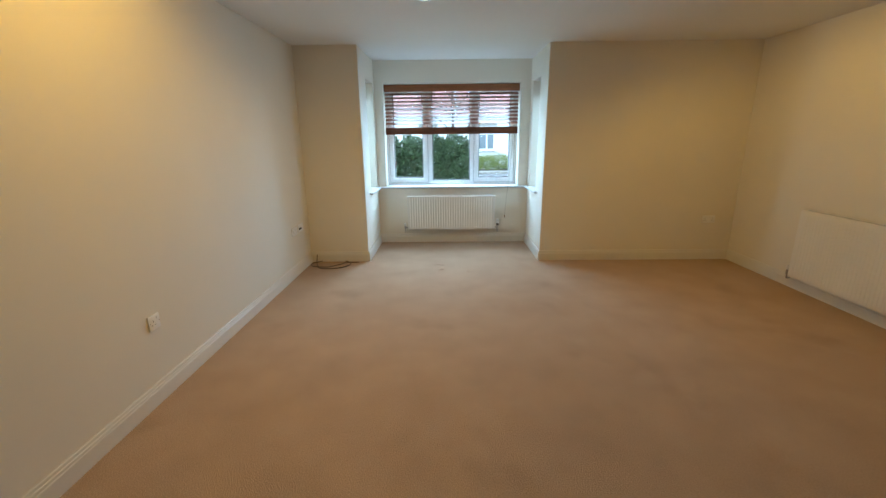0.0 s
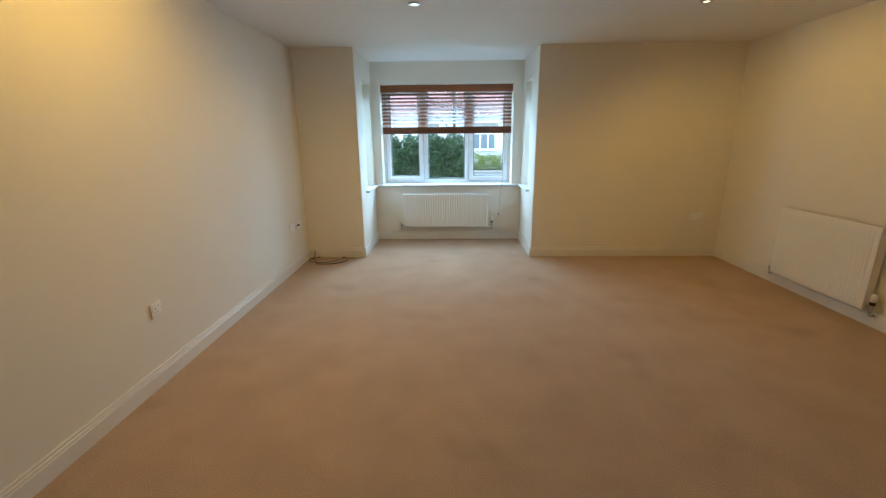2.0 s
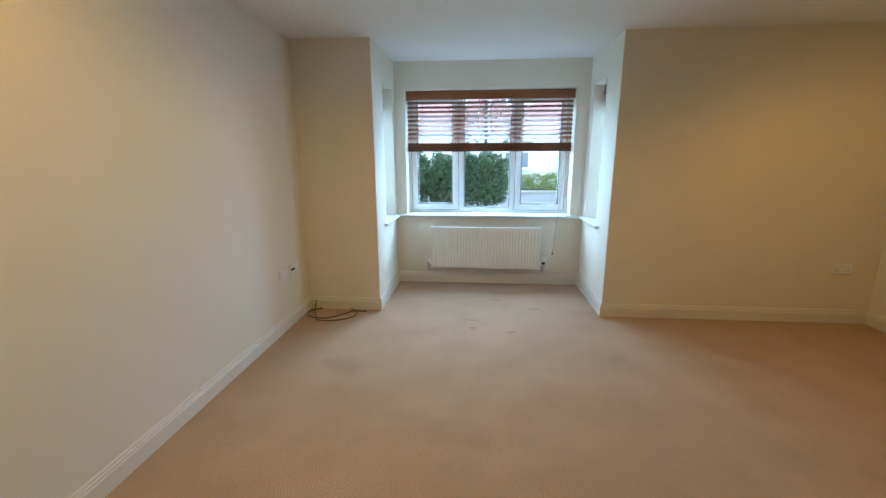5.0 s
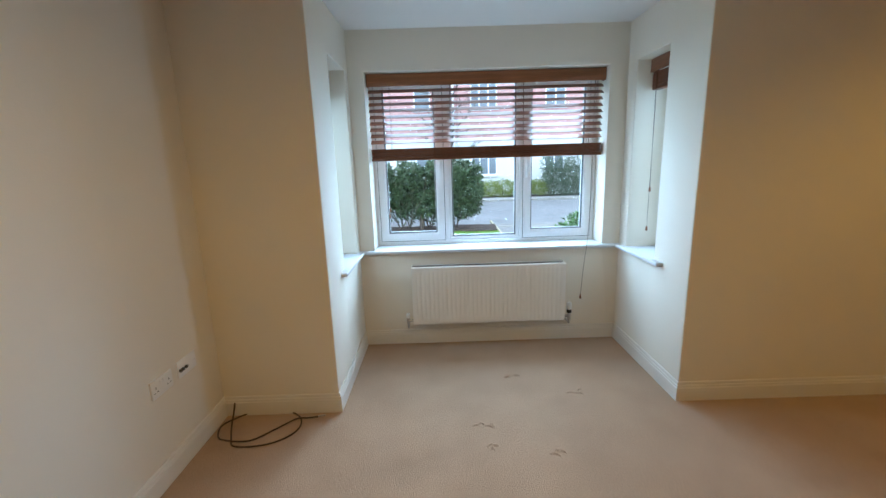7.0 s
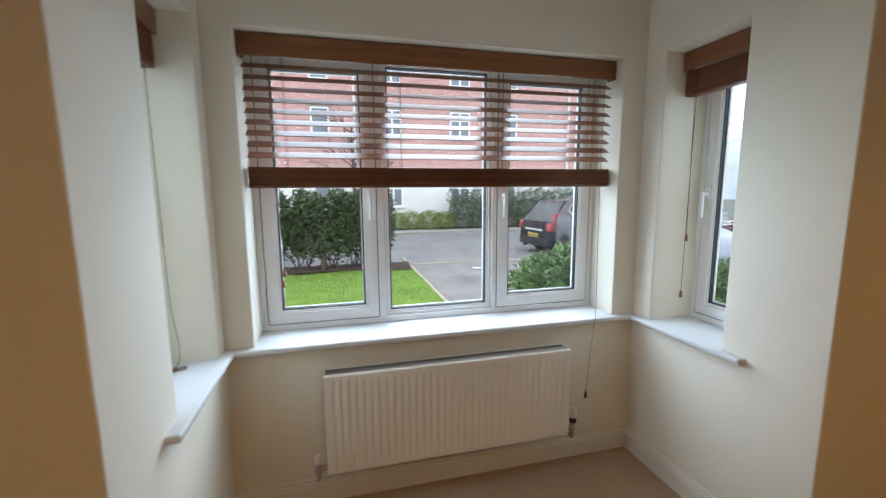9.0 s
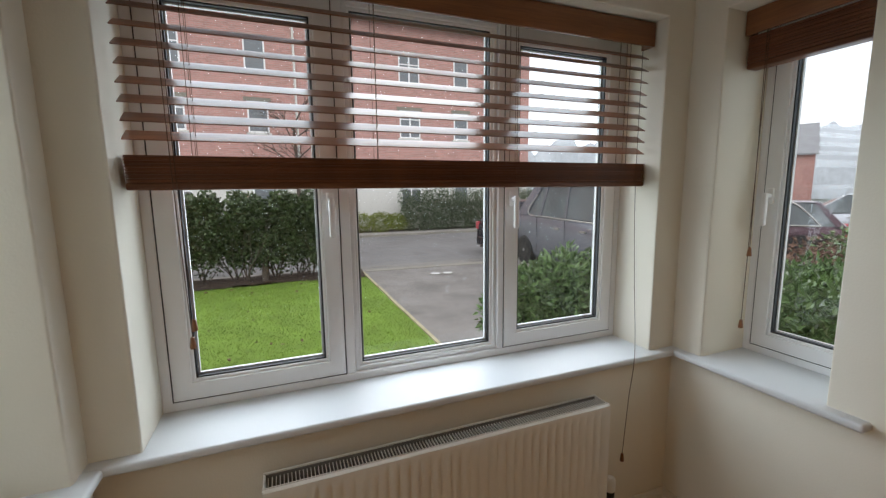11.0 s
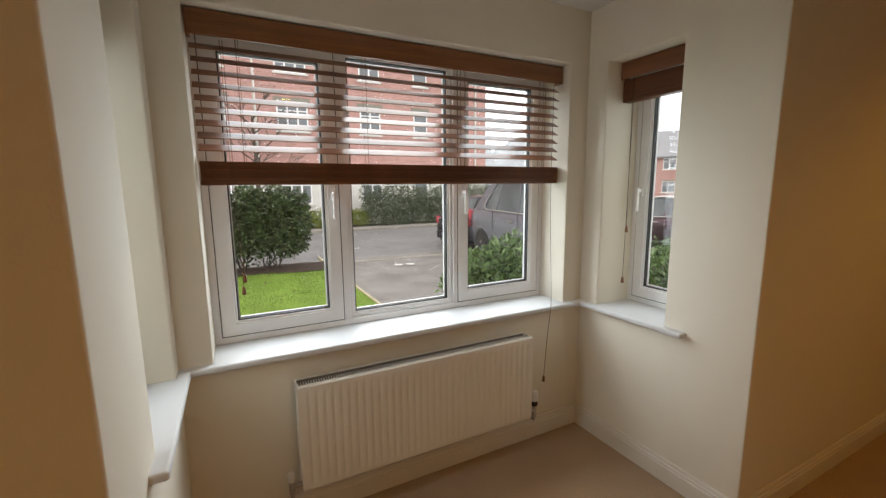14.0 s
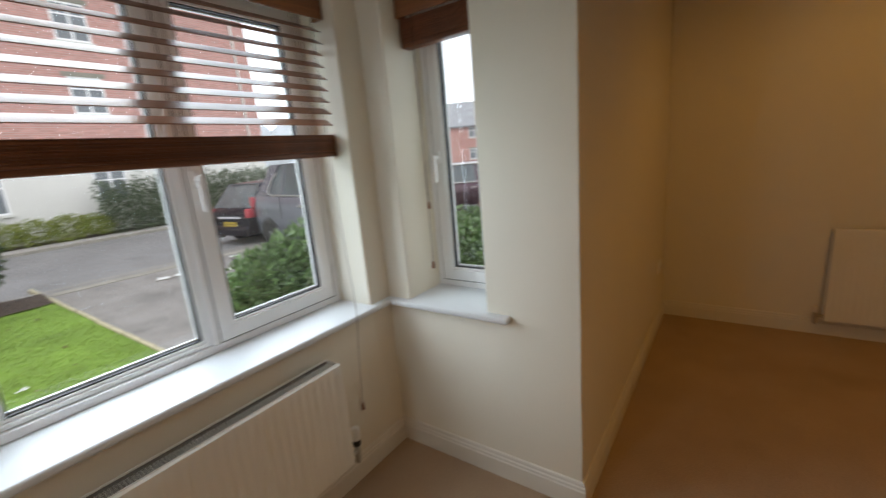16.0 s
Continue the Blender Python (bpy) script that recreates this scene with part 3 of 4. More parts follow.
# ---- sockets, cable, lamps ----
def faceplate(name, m, w, label, category, ports):
    """A wall plate: local x along the wall, front towards -y, centred."""
    p = thing(name, m, label, category)
    part("plate", box(-w / 2, -0.009, -0.043, w / 2, 0.0, 0.043, 0.003), PLASTIC, p, smooth=True)
    for kind, x in ports:
        if kind == "switch":
            part("rocker_switch", box(x - 0.006, -0.0125, 0.012, x + 0.006, -0.008, 0.030, 0.0015), PLASTIC, p)
        if kind == "socket":
            for dx, dz, a, c in ((0, 0.006, 0.002, 0.004), (-0.011, -0.014, 0.0035, 0.002), (0.011, -0.014, 0.0035, 0.002)):
                part("pin_slot", box(x + dx - a, -0.0096, dz - c, x + dx + a, -0.0086, dz + c), BLACK, p)
        if kind == "aerial":
            part("aerial_port", lathe([(0.0085, 0.0), (0.0085, 0.010), (0.004, 0.010)], 14, pose(x, -0.008, -0.004, 90, 0, 0)), BLACK, p, "black aerial port", smooth=True)
        if kind == "screw":
            part("screw", lathe([(0.003, 0.0), (0.003, 0.0015)], 10, pose(x, -0.0085, 0, 90, 0, 0)), CHROME, p)
    return p


faceplate("wall_socket", pose(LX, 2.413, 0.455, 0, 0, 90), 0.086, "white plastic single wall socket with switch", "socket", [("switch", 0.022), ("socket", -0.008), ("screw", -0.033), ("screw", 0.036)])
faceplate("wall_socket", pose(LX, 4.58, 0.474, 0, 0, 90), 0.147, "white plastic double wall socket near the corner", "socket", [("switch", 0.012), ("switch", -0.012), ("socket", 0.045), ("socket", -0.045)])
faceplate("aerial_socket", pose(LX, 4.772, 0.477, 0, 0, 90), 0.147, "white plastic aerial and telephone plate with black ports", "socket", [("aerial", -0.062), ("aerial", -0.042), ("aerial", -0.016), ("screw", 0.06)])
faceplate("wall_socket", pose(3.662, FY, 0.478, 0, 0, 0), 0.147, "white plastic double wall socket", "socket", [("switch", 0.012), ("switch", -0.012), ("socket", 0.045), ("socket", -0.045)])

loop = [(-0.905, 5.030, 0.090), (-0.902, 5.000, 0.05), (-0.885, 4.93, 0.012), (-0.84, 4.83, 0.006)]
for k in range(15):
    a = radians(-112 + 24 * k)
    loop.append((-0.712 + 0.224 * math.cos(a), 4.912 + 0.165 * math.sin(a), 0.006 + 0.010 * (k > 11)))
loop += [(-0.72, 4.785, 0.014), (-0.62, 4.885, 0.008), (-0.53, 4.965, 0.014), (-0.46, 4.985, 0.006), (-0.41, 4.995, 0.006)]
cable = thing("aerial_cable", pose(0, 0, 0), "loose loop of dark brown coaxial cable on the carpet", "cable")
part("lead", string(loop, 0.0045, 8), COAX, cable, smooth=True)
part("connector", tube((-0.412, 4.9945, 0.008), (-0.372, 5.003, 0.008), 0.005), CHROME, cable, "bare metal end connector")

spot = None
for lx, ly, _, _ in LAMPS:
    if spot is None:
        spot = thing("ceiling_downlight", pose(lx, ly, H), "round recessed warm ceiling downlight, switched on, fourth of the set added", "ceiling light", group="ceiling downlights")
        part("rim", lathe([(0.030, -0.001), (0.044, -0.003), (0.046, -0.007), (0.040, -0.010), (0.031, -0.008)], 28), CHROME, spot, smooth=True)
        part("bulb", lathe([(0.002, -0.0095), (0.020, -0.009), (0.029, -0.006), (0.029, -0.002)], 24), LAMPGLASS, spot, "glowing warm bulb", smooth=True)
    else:
        # the copy at the fourth position is an added fitting for the fill
        copy_thing(spot, pose(lx, ly, H))


def carpet_dent(x, y, seed):
    """Short crushed ridges in the pile where furniture feet stood."""
    rng = random.Random(seed)
    bm = bmesh.new()
    for _ in range(4):
        px, py, a, l = rng.uniform(-0.05, 0.05), rng.uniform(-0.03, 0.03), rng.uniform(-0.5, 0.5), rng.uniform(0.03, 0.07)
        rows = []
        for k in range(7):
            u = k / 6 - 0.5
            cx, cy = px + math.cos(a) * l * u, py + math.sin(a) * l * u + 0.012 * math.cos(u * 5)
            w = 0.013 * (1 - 4 * u * u) + 0.001
            rows.append([bm.verts.new((cx, cy + w * v, 0.0075 * (1 - 4 * u * u) * (1 - v * v) - 0.0005)) for v in (-1, -0.5, 0, 0.5, 1)])
        for p, q in zip(rows, rows[1:]):
            for k in range(4):
                bm.faces.new((p[k], p[k + 1], q[k + 1], q[k]))
    ob = part("floor_scuff", bm, CARPET, smooth=True)
    ob.location = (x, y, 0.0)
    return tagged(ob, "crushed ridges of beige carpet pile", "carpet", kind="structure")


for i, (x, y) in enumerate(((0.543, 4.858), (0.89, 4.636), (1.168, 5.183), (0.81, 5.381), (0.60, 4.70))):
    carpet_dent(x, y, 40 + i)

# ---- outside ----
G = -0.36
ASPHALT = mat("grey_asphalt", (0.200, 0.196, 0.192), 0.8, vary=0.12, scale=0.7, grain=0.35, grain_scale=140, bump=0.3, bump_scale=150, stains=0.2)
DRIVE = mat("worn_drive_tarmac", (0.215, 0.202, 0.188), 0.85, vary=0.2, scale=1.6, grain=0.5, grain_scale=120, bump=0.3, bump_scale=140, stains=0.25)
CONCRETE = mat("weathered_concrete", (0.27, 0.255, 0.215), 0.9, vary=0.15, scale=4, grain=0.15, grain_scale=90, per=0.08, bump=0.2, bump_scale=80)
EDGESTONE = mat("mossy_pale_edging", (0.44, 0.39, 0.25), 0.9, vary=0.2, scale=5, grain=0.15, grain_scale=80, per=0.1)
PAVE = mat("pale_pavement", (0.32, 0.30, 0.275), 0.9, vary=0.12, scale=0.9, grain=0.2, grain_scale=70)
EARTH = mat("dark_soil", (0.05, 0.035, 0.024), 0.95, vary=0.3, scale=9, grain=0.3, grain_scale=60, bump=0.8, bump_scale=30)
TURF = mat("bright_turf", (0.15, 0.25, 0.03), 0.9, vary=0.22, scale=2.5, grain=0.25, grain_scale=60, bump=0.5, bump_scale=80)
BLADE = mat("grass_blade", (0.18, 0.272, 0.042), 0.7, vary=0.30, scale=1.1, island=0.35, specular=0.2)
FIELD = mat("far_ground", (0.10, 0.11, 0.09), 0.95, vary=0.2, scale=0.3)
PRIVET = mat("dark_privet_leaf", (0.064, 0.092, 0.036), 0.35, vary=0.1, island=0.5)
LAUREL = mat("laurel_leaf", (0.145, 0.235, 0.09), 0.22, vary=0.1, island=0.6, specular=0.8)
YELLOWLEAF = mat("yellow_green_leaf", (0.20, 0.24, 0.04), 0.5, vary=0.1, island=0.4)
FARLEAF = mat("grey_green_leaf", (0.10, 0.13, 0.075), 0.6, vary=0.1, island=0.4)
DEADLEAF = mat("brown_leaf", (0.16, 0.09, 0.06), 0.7, vary=0.1, island=0.4)
BARK = mat("bark", (0.09, 0.07, 0.055), 0.9, vary=0.25, scale=20, stretch=(1, 1, 0.25))
RENDERWALL = mat("white_render", (0.70, 0.69, 0.65), 0.9, vary=0.05, scale=0.8)
# Tile grey is lightened to carry the haze over distant roofs.
SLATE = mat("grey_tile_with_haze", (0.27, 0.275, 0.285), 0.8, vary=0.12, scale=2)
DARKGLASS = mat("dark_window_glass", (0.19, 0.21, 0.225), 0.08, vary=0.05)
BLIND_WHITE = mat("white_curtain", (0.65, 0.65, 0.64), 0.9, vary=0.05)


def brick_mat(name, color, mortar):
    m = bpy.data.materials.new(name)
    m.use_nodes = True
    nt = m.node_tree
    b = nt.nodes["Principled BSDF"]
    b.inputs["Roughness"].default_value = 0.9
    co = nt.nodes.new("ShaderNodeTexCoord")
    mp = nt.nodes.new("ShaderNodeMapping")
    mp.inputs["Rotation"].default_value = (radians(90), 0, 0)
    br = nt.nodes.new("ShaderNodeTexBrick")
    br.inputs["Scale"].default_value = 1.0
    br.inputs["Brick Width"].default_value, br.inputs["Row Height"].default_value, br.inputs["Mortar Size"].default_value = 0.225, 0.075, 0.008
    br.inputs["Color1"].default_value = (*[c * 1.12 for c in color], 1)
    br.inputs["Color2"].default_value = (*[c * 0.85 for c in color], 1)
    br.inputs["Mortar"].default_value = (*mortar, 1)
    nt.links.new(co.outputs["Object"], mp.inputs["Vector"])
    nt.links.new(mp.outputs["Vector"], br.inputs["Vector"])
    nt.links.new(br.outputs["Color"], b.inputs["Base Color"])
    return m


# Brick and mortar are lightened, so part of the haze sits in the colour.
BRICK = brick_mat("red_brick_with_haze", (0.54, 0.275, 0.24), (0.48, 0.41, 0.37))

tagged(part("ground", box(-500, -500, G - 0.60, 500, 600, G - 0.05), FIELD), "grey-green open ground running to the horizon", "ground", kind="structure")
tagged(part("ground_near", box(-30, 6.335, G - 0.30, 30, 6.9, G - 0.04), EARTH), "dark bare soil along the house wall", "ground", kind="structure")
tagged(part("road", box(-60, 14.2, G - 0.30, 90, 21.5, G - 0.035), ASPHALT), "worn grey asphalt residential road", "road", kind="structure")
bm = bmesh.new()
corners = [(1.885, 6.9), (12.0, 6.9), (12.0, 14.28), (1.885, 14.63)]
top, low = [bm.verts.new((x, y, G - 0.004)) for x, y in corners], [bm.verts.new((x, y, G - 0.3)) for x, y in corners]
bm.faces.new(top)
for i in range(4):
    bm.faces.new((top[i], top[(i + 1) % 4], low[(i + 1) % 4], low[i]))
tagged(part("driveway", bm, DRIVE), "worn dark tarmac driveway with pale patches", "driveway", kind="structure")
tagged(part("pavement", box(-60, 21.64, G - 0.30, 90, 22.6, G + 0.045), PAVE), "pale grey tarmac pavement across the road", "pavement", kind="structure")
tagged(part("verge", box(-60, 22.6, G - 0.30, 90, 23.79, G + 0.04), EARTH), "dark planting strip before the flats", "verge", kind="structure")
tagged(part("footpath", box(-60, 14.3, G - 0.3, 1.885, 14.70, G - 0.008), PAVE), "pale strip of path behind the hedge", "pavement", kind="structure")

for m, depth, z1 in ((pose(1.885, 14.64, 0, 0, 0, -2), 0.11, G - 0.014), (pose(0, 21.505, 0), 0.13, G + 0.05)):
    run = thing("kerb", m, "weathered pale concrete kerb along the road", "kerb", group="road kerbs", kind="structure")
    one = None
    for i in range(32):
        if one is None:
            st = part("kerbstone", box(0, 0, -0.9, 0.912, depth, z1, 0.010), CONCRETE, run)
            one = st.data
        else:
            st = new("kerbstone", one)
            st.parent = run
        st.location = (-10 + i * 0.92, 0, 0)

# lawn with a curved planting bed behind it
bm = bmesh.new()
nx, ny = 46, 46
grid = []
for j in range(ny + 1):
    row = []
    for i in range(nx + 1):
        x, y = -7 + (8.83) * i / nx, 6.9 + 6.6 * j / ny
        row.append(bm.verts.new((x, y, G + 0.012 + 0.022 * noise.noise((x * 0.9, y * 0.9, 0)))))
    grid.append(row)
for j in range(ny):
    for i in range(nx):
        bm.faces.new((grid[j][i], grid[j][i + 1], grid[j + 1][i + 1], grid[j + 1][i]))
lawn = tagged(part("lawn", bm, TURF, smooth=True), "bright green short front lawn with fallen leaves", "lawn", kind="structure")
bm = bmesh.new()
grid = []
for j in range(9):
    row = []
    for i in range(60):
        x, y = -7 + 8.82 * i / 59, 13.45 + 0.98 * j / 8 + 0.12 * math.sin(i * 0.31) * (j == 0)
        row.append(bm.verts.new((x, y, G + 0.03 + 0.05 * math.sin(math.pi * j / 8) + 0.03 * noise.noise((x * 4, y * 4, 3)))))
    grid.append(row)
for j in range(8):
    for i in range(59):
        bm.faces.new((grid[j][i], grid[j][i + 1], grid[j + 1][i + 1], grid[j + 1][i]))
tagged(part("planting_bed", bm, EARTH, smooth=True), "dark soil bed with leaf litter under the hedge", "flower bed", kind="structure")

edging = thing("edging", pose(0, 0, 0), "narrow pale concrete edging between lawn and drive", "edging", kind="structure")
one = None
for i in range(9):
    if one is None:
        st = part("edging_stone", box(0, 0, -0.2, 0.05, 0.905, 0.03, 0.008), EDGESTONE, edging)
        one = st.data
    else:
        st = new("edging_stone", one)
        st.parent = edging
    st.matrix_local = pose(1.832 + 0.004 * math.sin(i * 3.0), 6.9 + i * 0.915, G, 0, 0, 0.3 * math.sin(i * 2.0))


def scatter(verts_fn, n, seed, quad):
    """n small flat pieces as one mesh: verts_fn(rng) gives the corners of each."""
    rng = random.Random(seed)
    vs, fs = [], []
    for _ in range(n):
        c = verts_fn(rng)
        if c is None:
            continue
        k = len(vs)
        vs += c
        if quad == 4:
            fs.append((k, k + 1, k + 2, k + 3))
        elif quad == 6:
            fs += [(k, k + 1, k + 2, k + 3), (k, k + 3, k + 4, k + 5)]
        else:
            fs.append(tuple(range(k, k + quad)))
    return vs, fs


def piece_mesh(name, vs, fs, material, parent=None, label=""):
    me = bpy.data.meshes.new(name)
    me.from_pydata([tuple(v) for v in vs], [], fs)
    me.materials.append(material)
    ob = new(name, me)
    if parent is not None:
        ob.parent = parent
    if label:
        tagged(ob, label)
    return ob


def blade(rng):
    x, y = rng.uniform(-5.0, 1.82), 6.95 + 6.55 * rng.random() ** 1.2
    a, h, w = rng.uniform(0, 6.283), rng.uniform(0.014, 0.040), 0.004
    z = G + 0.008 + 0.022 * noise.noise((x * 0.9, y * 0.9, 0))
    lx, ly = rng.uniform(-0.03, 0.03), rng.uniform(-0.03, 0.03)
    return [Vector((x - w * math.cos(a), y - w * math.sin(a), z)), Vector((x + w * math.cos(a), y + w * math.sin(a), z)), Vector((x + lx, y + ly, z + h))]


tagged(piece_mesh("grass", *scatter(blade, 90000, 11, 3), BLADE), "short bright green grass blades", "grass", kind="stuff")


def leaf_at(p, d, rng, size, width=0.42):
    """A folded leaf of six corners at p pointing along d."""
    d = d.normalized()
    side = d.cross(Vector((rng.uniform(-1, 1), rng.uniform(-1, 1), rng.uniform(-0.2, 1)))).normalized()
    up = side.cross(d)
    s = size * rng.uniform(0.65, 1.2)
    tip, mid = p + d * s - up * s * 0.12, p + d * s * 0.5 + up * s * 0.02
    l, r = mid + side * s * width + up * s * 0.10, mid - side * s * width + up * s * 0.10
    return [p, r - d * s * 0.12, r * 0.35 + tip * 0.65 + up * 0.0, tip, l * 0.35 + tip * 0.65, l - d * s * 0.12]


def crown_mesh(name, lumps, n, size, seed, material, parent, label="", inner=0.55, width=0.34):
    """Leaves over a heap of uneven lumps (centre, radii): most near the skin, some inside, none in a smooth shell."""
    def one(rng):
        c, r = lumps[rng.randrange(len(lumps))]
        d = Vector((rng.gauss(0, 1), rng.gauss(0, 1), rng.gauss(0, 1))).normalized()
        k = inner + (1 - inner) * rng.random() ** 0.6
        p = Vector((c[0] + d.x * r[0] * k, c[1] + d.y * r[1] * k, c[2] + d.z * r[2] * k))
        k2 = 1 + 0.22 * noise.noise(p * 2.3)
        p = Vector(c) + (p - Vector(c)) * k2
        if p.z < G + 0.05:
            return None
        return leaf_at(p, d + Vector((rng.gauss(0, 0.7), rng.gauss(0, 0.7), rng.gauss(0.15, 0.6))), rng, size, width)
    return piece_mesh(name, *scatter(one, n, seed, 6), material, parent, label)


def stems(name, roots, parent, seed, r=0.016, reach=0.9, fan=0.35, count=4):
    rng = random.Random(seed)
    bm = bmesh.new()
    for x, y, z in roots:
        for _ in range(count):
            p, q = Vector((x + rng.uniform(-0.05, 0.05), y + rng.uniform(-0.05, 0.05), z)), None
            d = Vector((rng.gauss(0, fan), rng.gauss(0, fan), 1)).normalized()
            rr = r * rng.uniform(0.6, 1.1)
            for k in range(4):
                q = p + d * reach / 4
                add_tube(bm, p, q, rr, rr * 0.75, 5, False)
                p, rr = q, rr * 0.75
                d = (d + Vector((rng.gauss(0, 0.25), rng.gauss(0, 0.25), 0.1))).normalized()
    return tagged(part(name, bm, BARK, parent), kind="stuff")


def hedge_lumps(x0, x1, y0, y1, z0, z1, step, seed, rough=0.18):
    rng = random.Random(seed)
    lumps = []
    x = x0
    while x <= x1:
        y = y0
        while y <= y1 + 1e-6:
            h = (z1 - z0) * rng.uniform(1 - rough, 1 + 0.4 * rough)
            for k in range(3):
                lumps.append(((x + rng.uniform(-0.15, 0.15), y + rng.uniform(-0.1, 0.1), z0 + h * (0.2 + 0.28 * k)), (step * 0.62, step * 0.55, h * 0.27)))
            y += step
        x += step
    return lumps


hedge = thing("hedge", pose(0, 0, 0), "tall dark green privet hedge with bare stems at its foot", "hedge")
stems("stem", [(-4.6 + 0.42 * i + 0.12 * math.sin(i * 2.3), 13.9 + 0.15 * math.sin(i * 1.7), G) for i in range(14)], hedge, 5, 0.017, 1.25, 0.30, 6)
tr = bmesh.new()
add_tube(tr, (-0.16, 13.7, G), (-0.13, 13.72, G + 0.7), 0.075, 0.055, 10)
add_tube(tr, (-0.13, 13.72, G + 0.7), (-0.06, 13.8, G + 1.3), 0.055, 0.03, 10)
part("trunk", tr, BARK, hedge, "stout grey-brown trunk", smooth=True)
crown_mesh("crown", hedge_lumps(-4.6, 1.36, 13.70, 14.2, G + 0.46, 1.46, 0.36, 3, 0.08), 60000, 0.080, 21, PRIVET, hedge, inner=0.2)
low = [((-4.6 + 0.5 * i, 13.95, G + 0.36), (0.34, 0.28, 0.22)) for i in range(12)]
crown_mesh("low_foliage", low, 1500, 0.07, 22, PRIVET, hedge, inner=0.1)

shrub = thing("laurel_shrub", pose(0, 0, 0), "glossy green laurel shrub beside the drive", "shrub", group="laurel shrubs by the house")
lumps = [((2.08, 7.55, 0.45), (0.42, 0.38, 0.42)), ((2.30, 7.45, 0.50), (0.42, 0.40, 0.44)), ((2.65, 7.35, 0.52), (0.42, 0.40, 0.43)), ((2.06, 7.50, 0.05), (0.40, 0.38, 0.46)), ((3.00, 7.25, 0.50), (0.42, 0.40, 0.43)), ((2.50, 7.22, 0.15), (0.60, 0.38, 0.50)), ((2.38, 7.50, 0.00), (0.50, 0.40, 0.42))]
stems("stem", [(x[0][0], x[0][1], G - 0.02) for x in lumps[:5]], shrub, 6, 0.014, 1.0, 0.3, 4)
crown_mesh("crown", lumps, 26000, 0.068, 23, LAUREL, shrub, inner=0.3, width=0.23)
shrub2 = thing("laurel_shrub", pose(0, 0, 0), "glossy green laurel hedge outside the side window", "shrub", group="laurel shrubs by the house")
lumps = [((3.3 + 0.45 * i, 6.2 + 0.35 * j, G + 0.62 + 0.06 * math.sin(i * 2 + j)), (0.42, 0.40, 0.52)) for i in range(5) for j in range(4)]
stems("stem", [(3.3 + 0.45 * i, 6.6, G) for i in range(5)], shrub2, 7, 0.014, 0.8, 0.35, 4)
crown_mesh("crown", lumps, 30000, 0.075, 24, LAUREL, shrub2, inner=0.3, width=0.23)
hedge3 = thing("beech_hedge", pose(0, 0, 0), "clipped brown and green hedge beyond the laurels", "hedge")
stems("stem", [(6.5 + 0.6 * i, 7.9, G) for i in range(6)], hedge3, 8, 0.014, 0.8, 0.3, 4)
crown_mesh("crown", hedge_lumps(6.2, 9.8, 7.6, 8.2, G + 0.1, 0.72, 0.42, 9), 7000, 0.07, 25, DEADLEAF, hedge3, inner=0.3)
crown_mesh("green_top", hedge_lumps(7.4, 10.2, 7.8, 8.4, G + 0.4, 0.86, 0.45, 10), 3500, 0.07, 26, LAUREL, hedge3, inner=0.3)

far_hedge = thing("clipped_hedge", pose(0, 0, 0), "long clipped grey-green hedge before the flats", "hedge")
crown_mesh("crown", hedge_lumps(5.6, 14.0, 22.5, 23.1, G + 0.05, 1.60, 0.5, 12, 0.1), 24000, 0.085, 27, FARLEAF, far_hedge, inner=0.25)
stems("stem", [(5.7 + 0.7 * i, 22.8, G) for i in range(12)], far_hedge, 13, 0.02, 1.0, 0.25, 3)
far_shrub = thing("low_shrub", pose(0, 0, 0), "low yellow-green shrubs against the white wall", "shrub")
crown_mesh("crown", [((1.3 + 0.75 * i, 22.8 + 0.1 * math.sin(i), G + 0.46), (0.55, 0.42, 0.46 + 0.08 * math.sin(i * 2.2))) for i in range(6)], 7500, 0.075, 28, YELLOWLEAF, far_shrub, inner=0.3)
stems("stem", [(1.2 + 0.75 * i, 22.8, G) for i in range(5)], far_shrub, 14, 0.015, 0.5, 0.3, 3)

# bare tree across the road
tree = thing("bare_tree", pose(0.9, 22.4, G), "slim leafless winter tree by the pavement", "tree")
rng = random.Random(4)
bmt, bml = bmesh.new(), bmesh.new()
add_tube(bmt, (0, 0, 0), (0.05, 0, 2.2), 0.10, 0.075, 10)
add_tube(bmt, (0.05, 0, 2.2), (0.0, 0.05, 4.6), 0.075, 0.04, 10)


def limb(p, d, length, r, depth):
    q = p + d * length
    add_tube(bml, p, q, r, r * 0.6, 5, False)
    if depth:
        for _ in range(3):
            dd = (d + Vector((rng.gauss(0, 0.5), rng.gauss(0, 0.5), rng.gauss(0.1, 0.3)))).normalized()
            limb(p + d * length * rng.uniform(0.5, 1.0), dd, length * 0.68, r * 0.55, depth - 1)


for k in range(11):
    z = 1.7 + 0.28 * k
    a = k * 2.4
    limb(Vector((0.04, 0.02, z)), Vector((math.cos(a), math.sin(a), 0.75)).normalized(), 1.35 - 0.05 * k, 0.032, 3)
part("trunk", bmt, BARK, tree, smooth=True)
part("limbs", bml, BARK, tree)


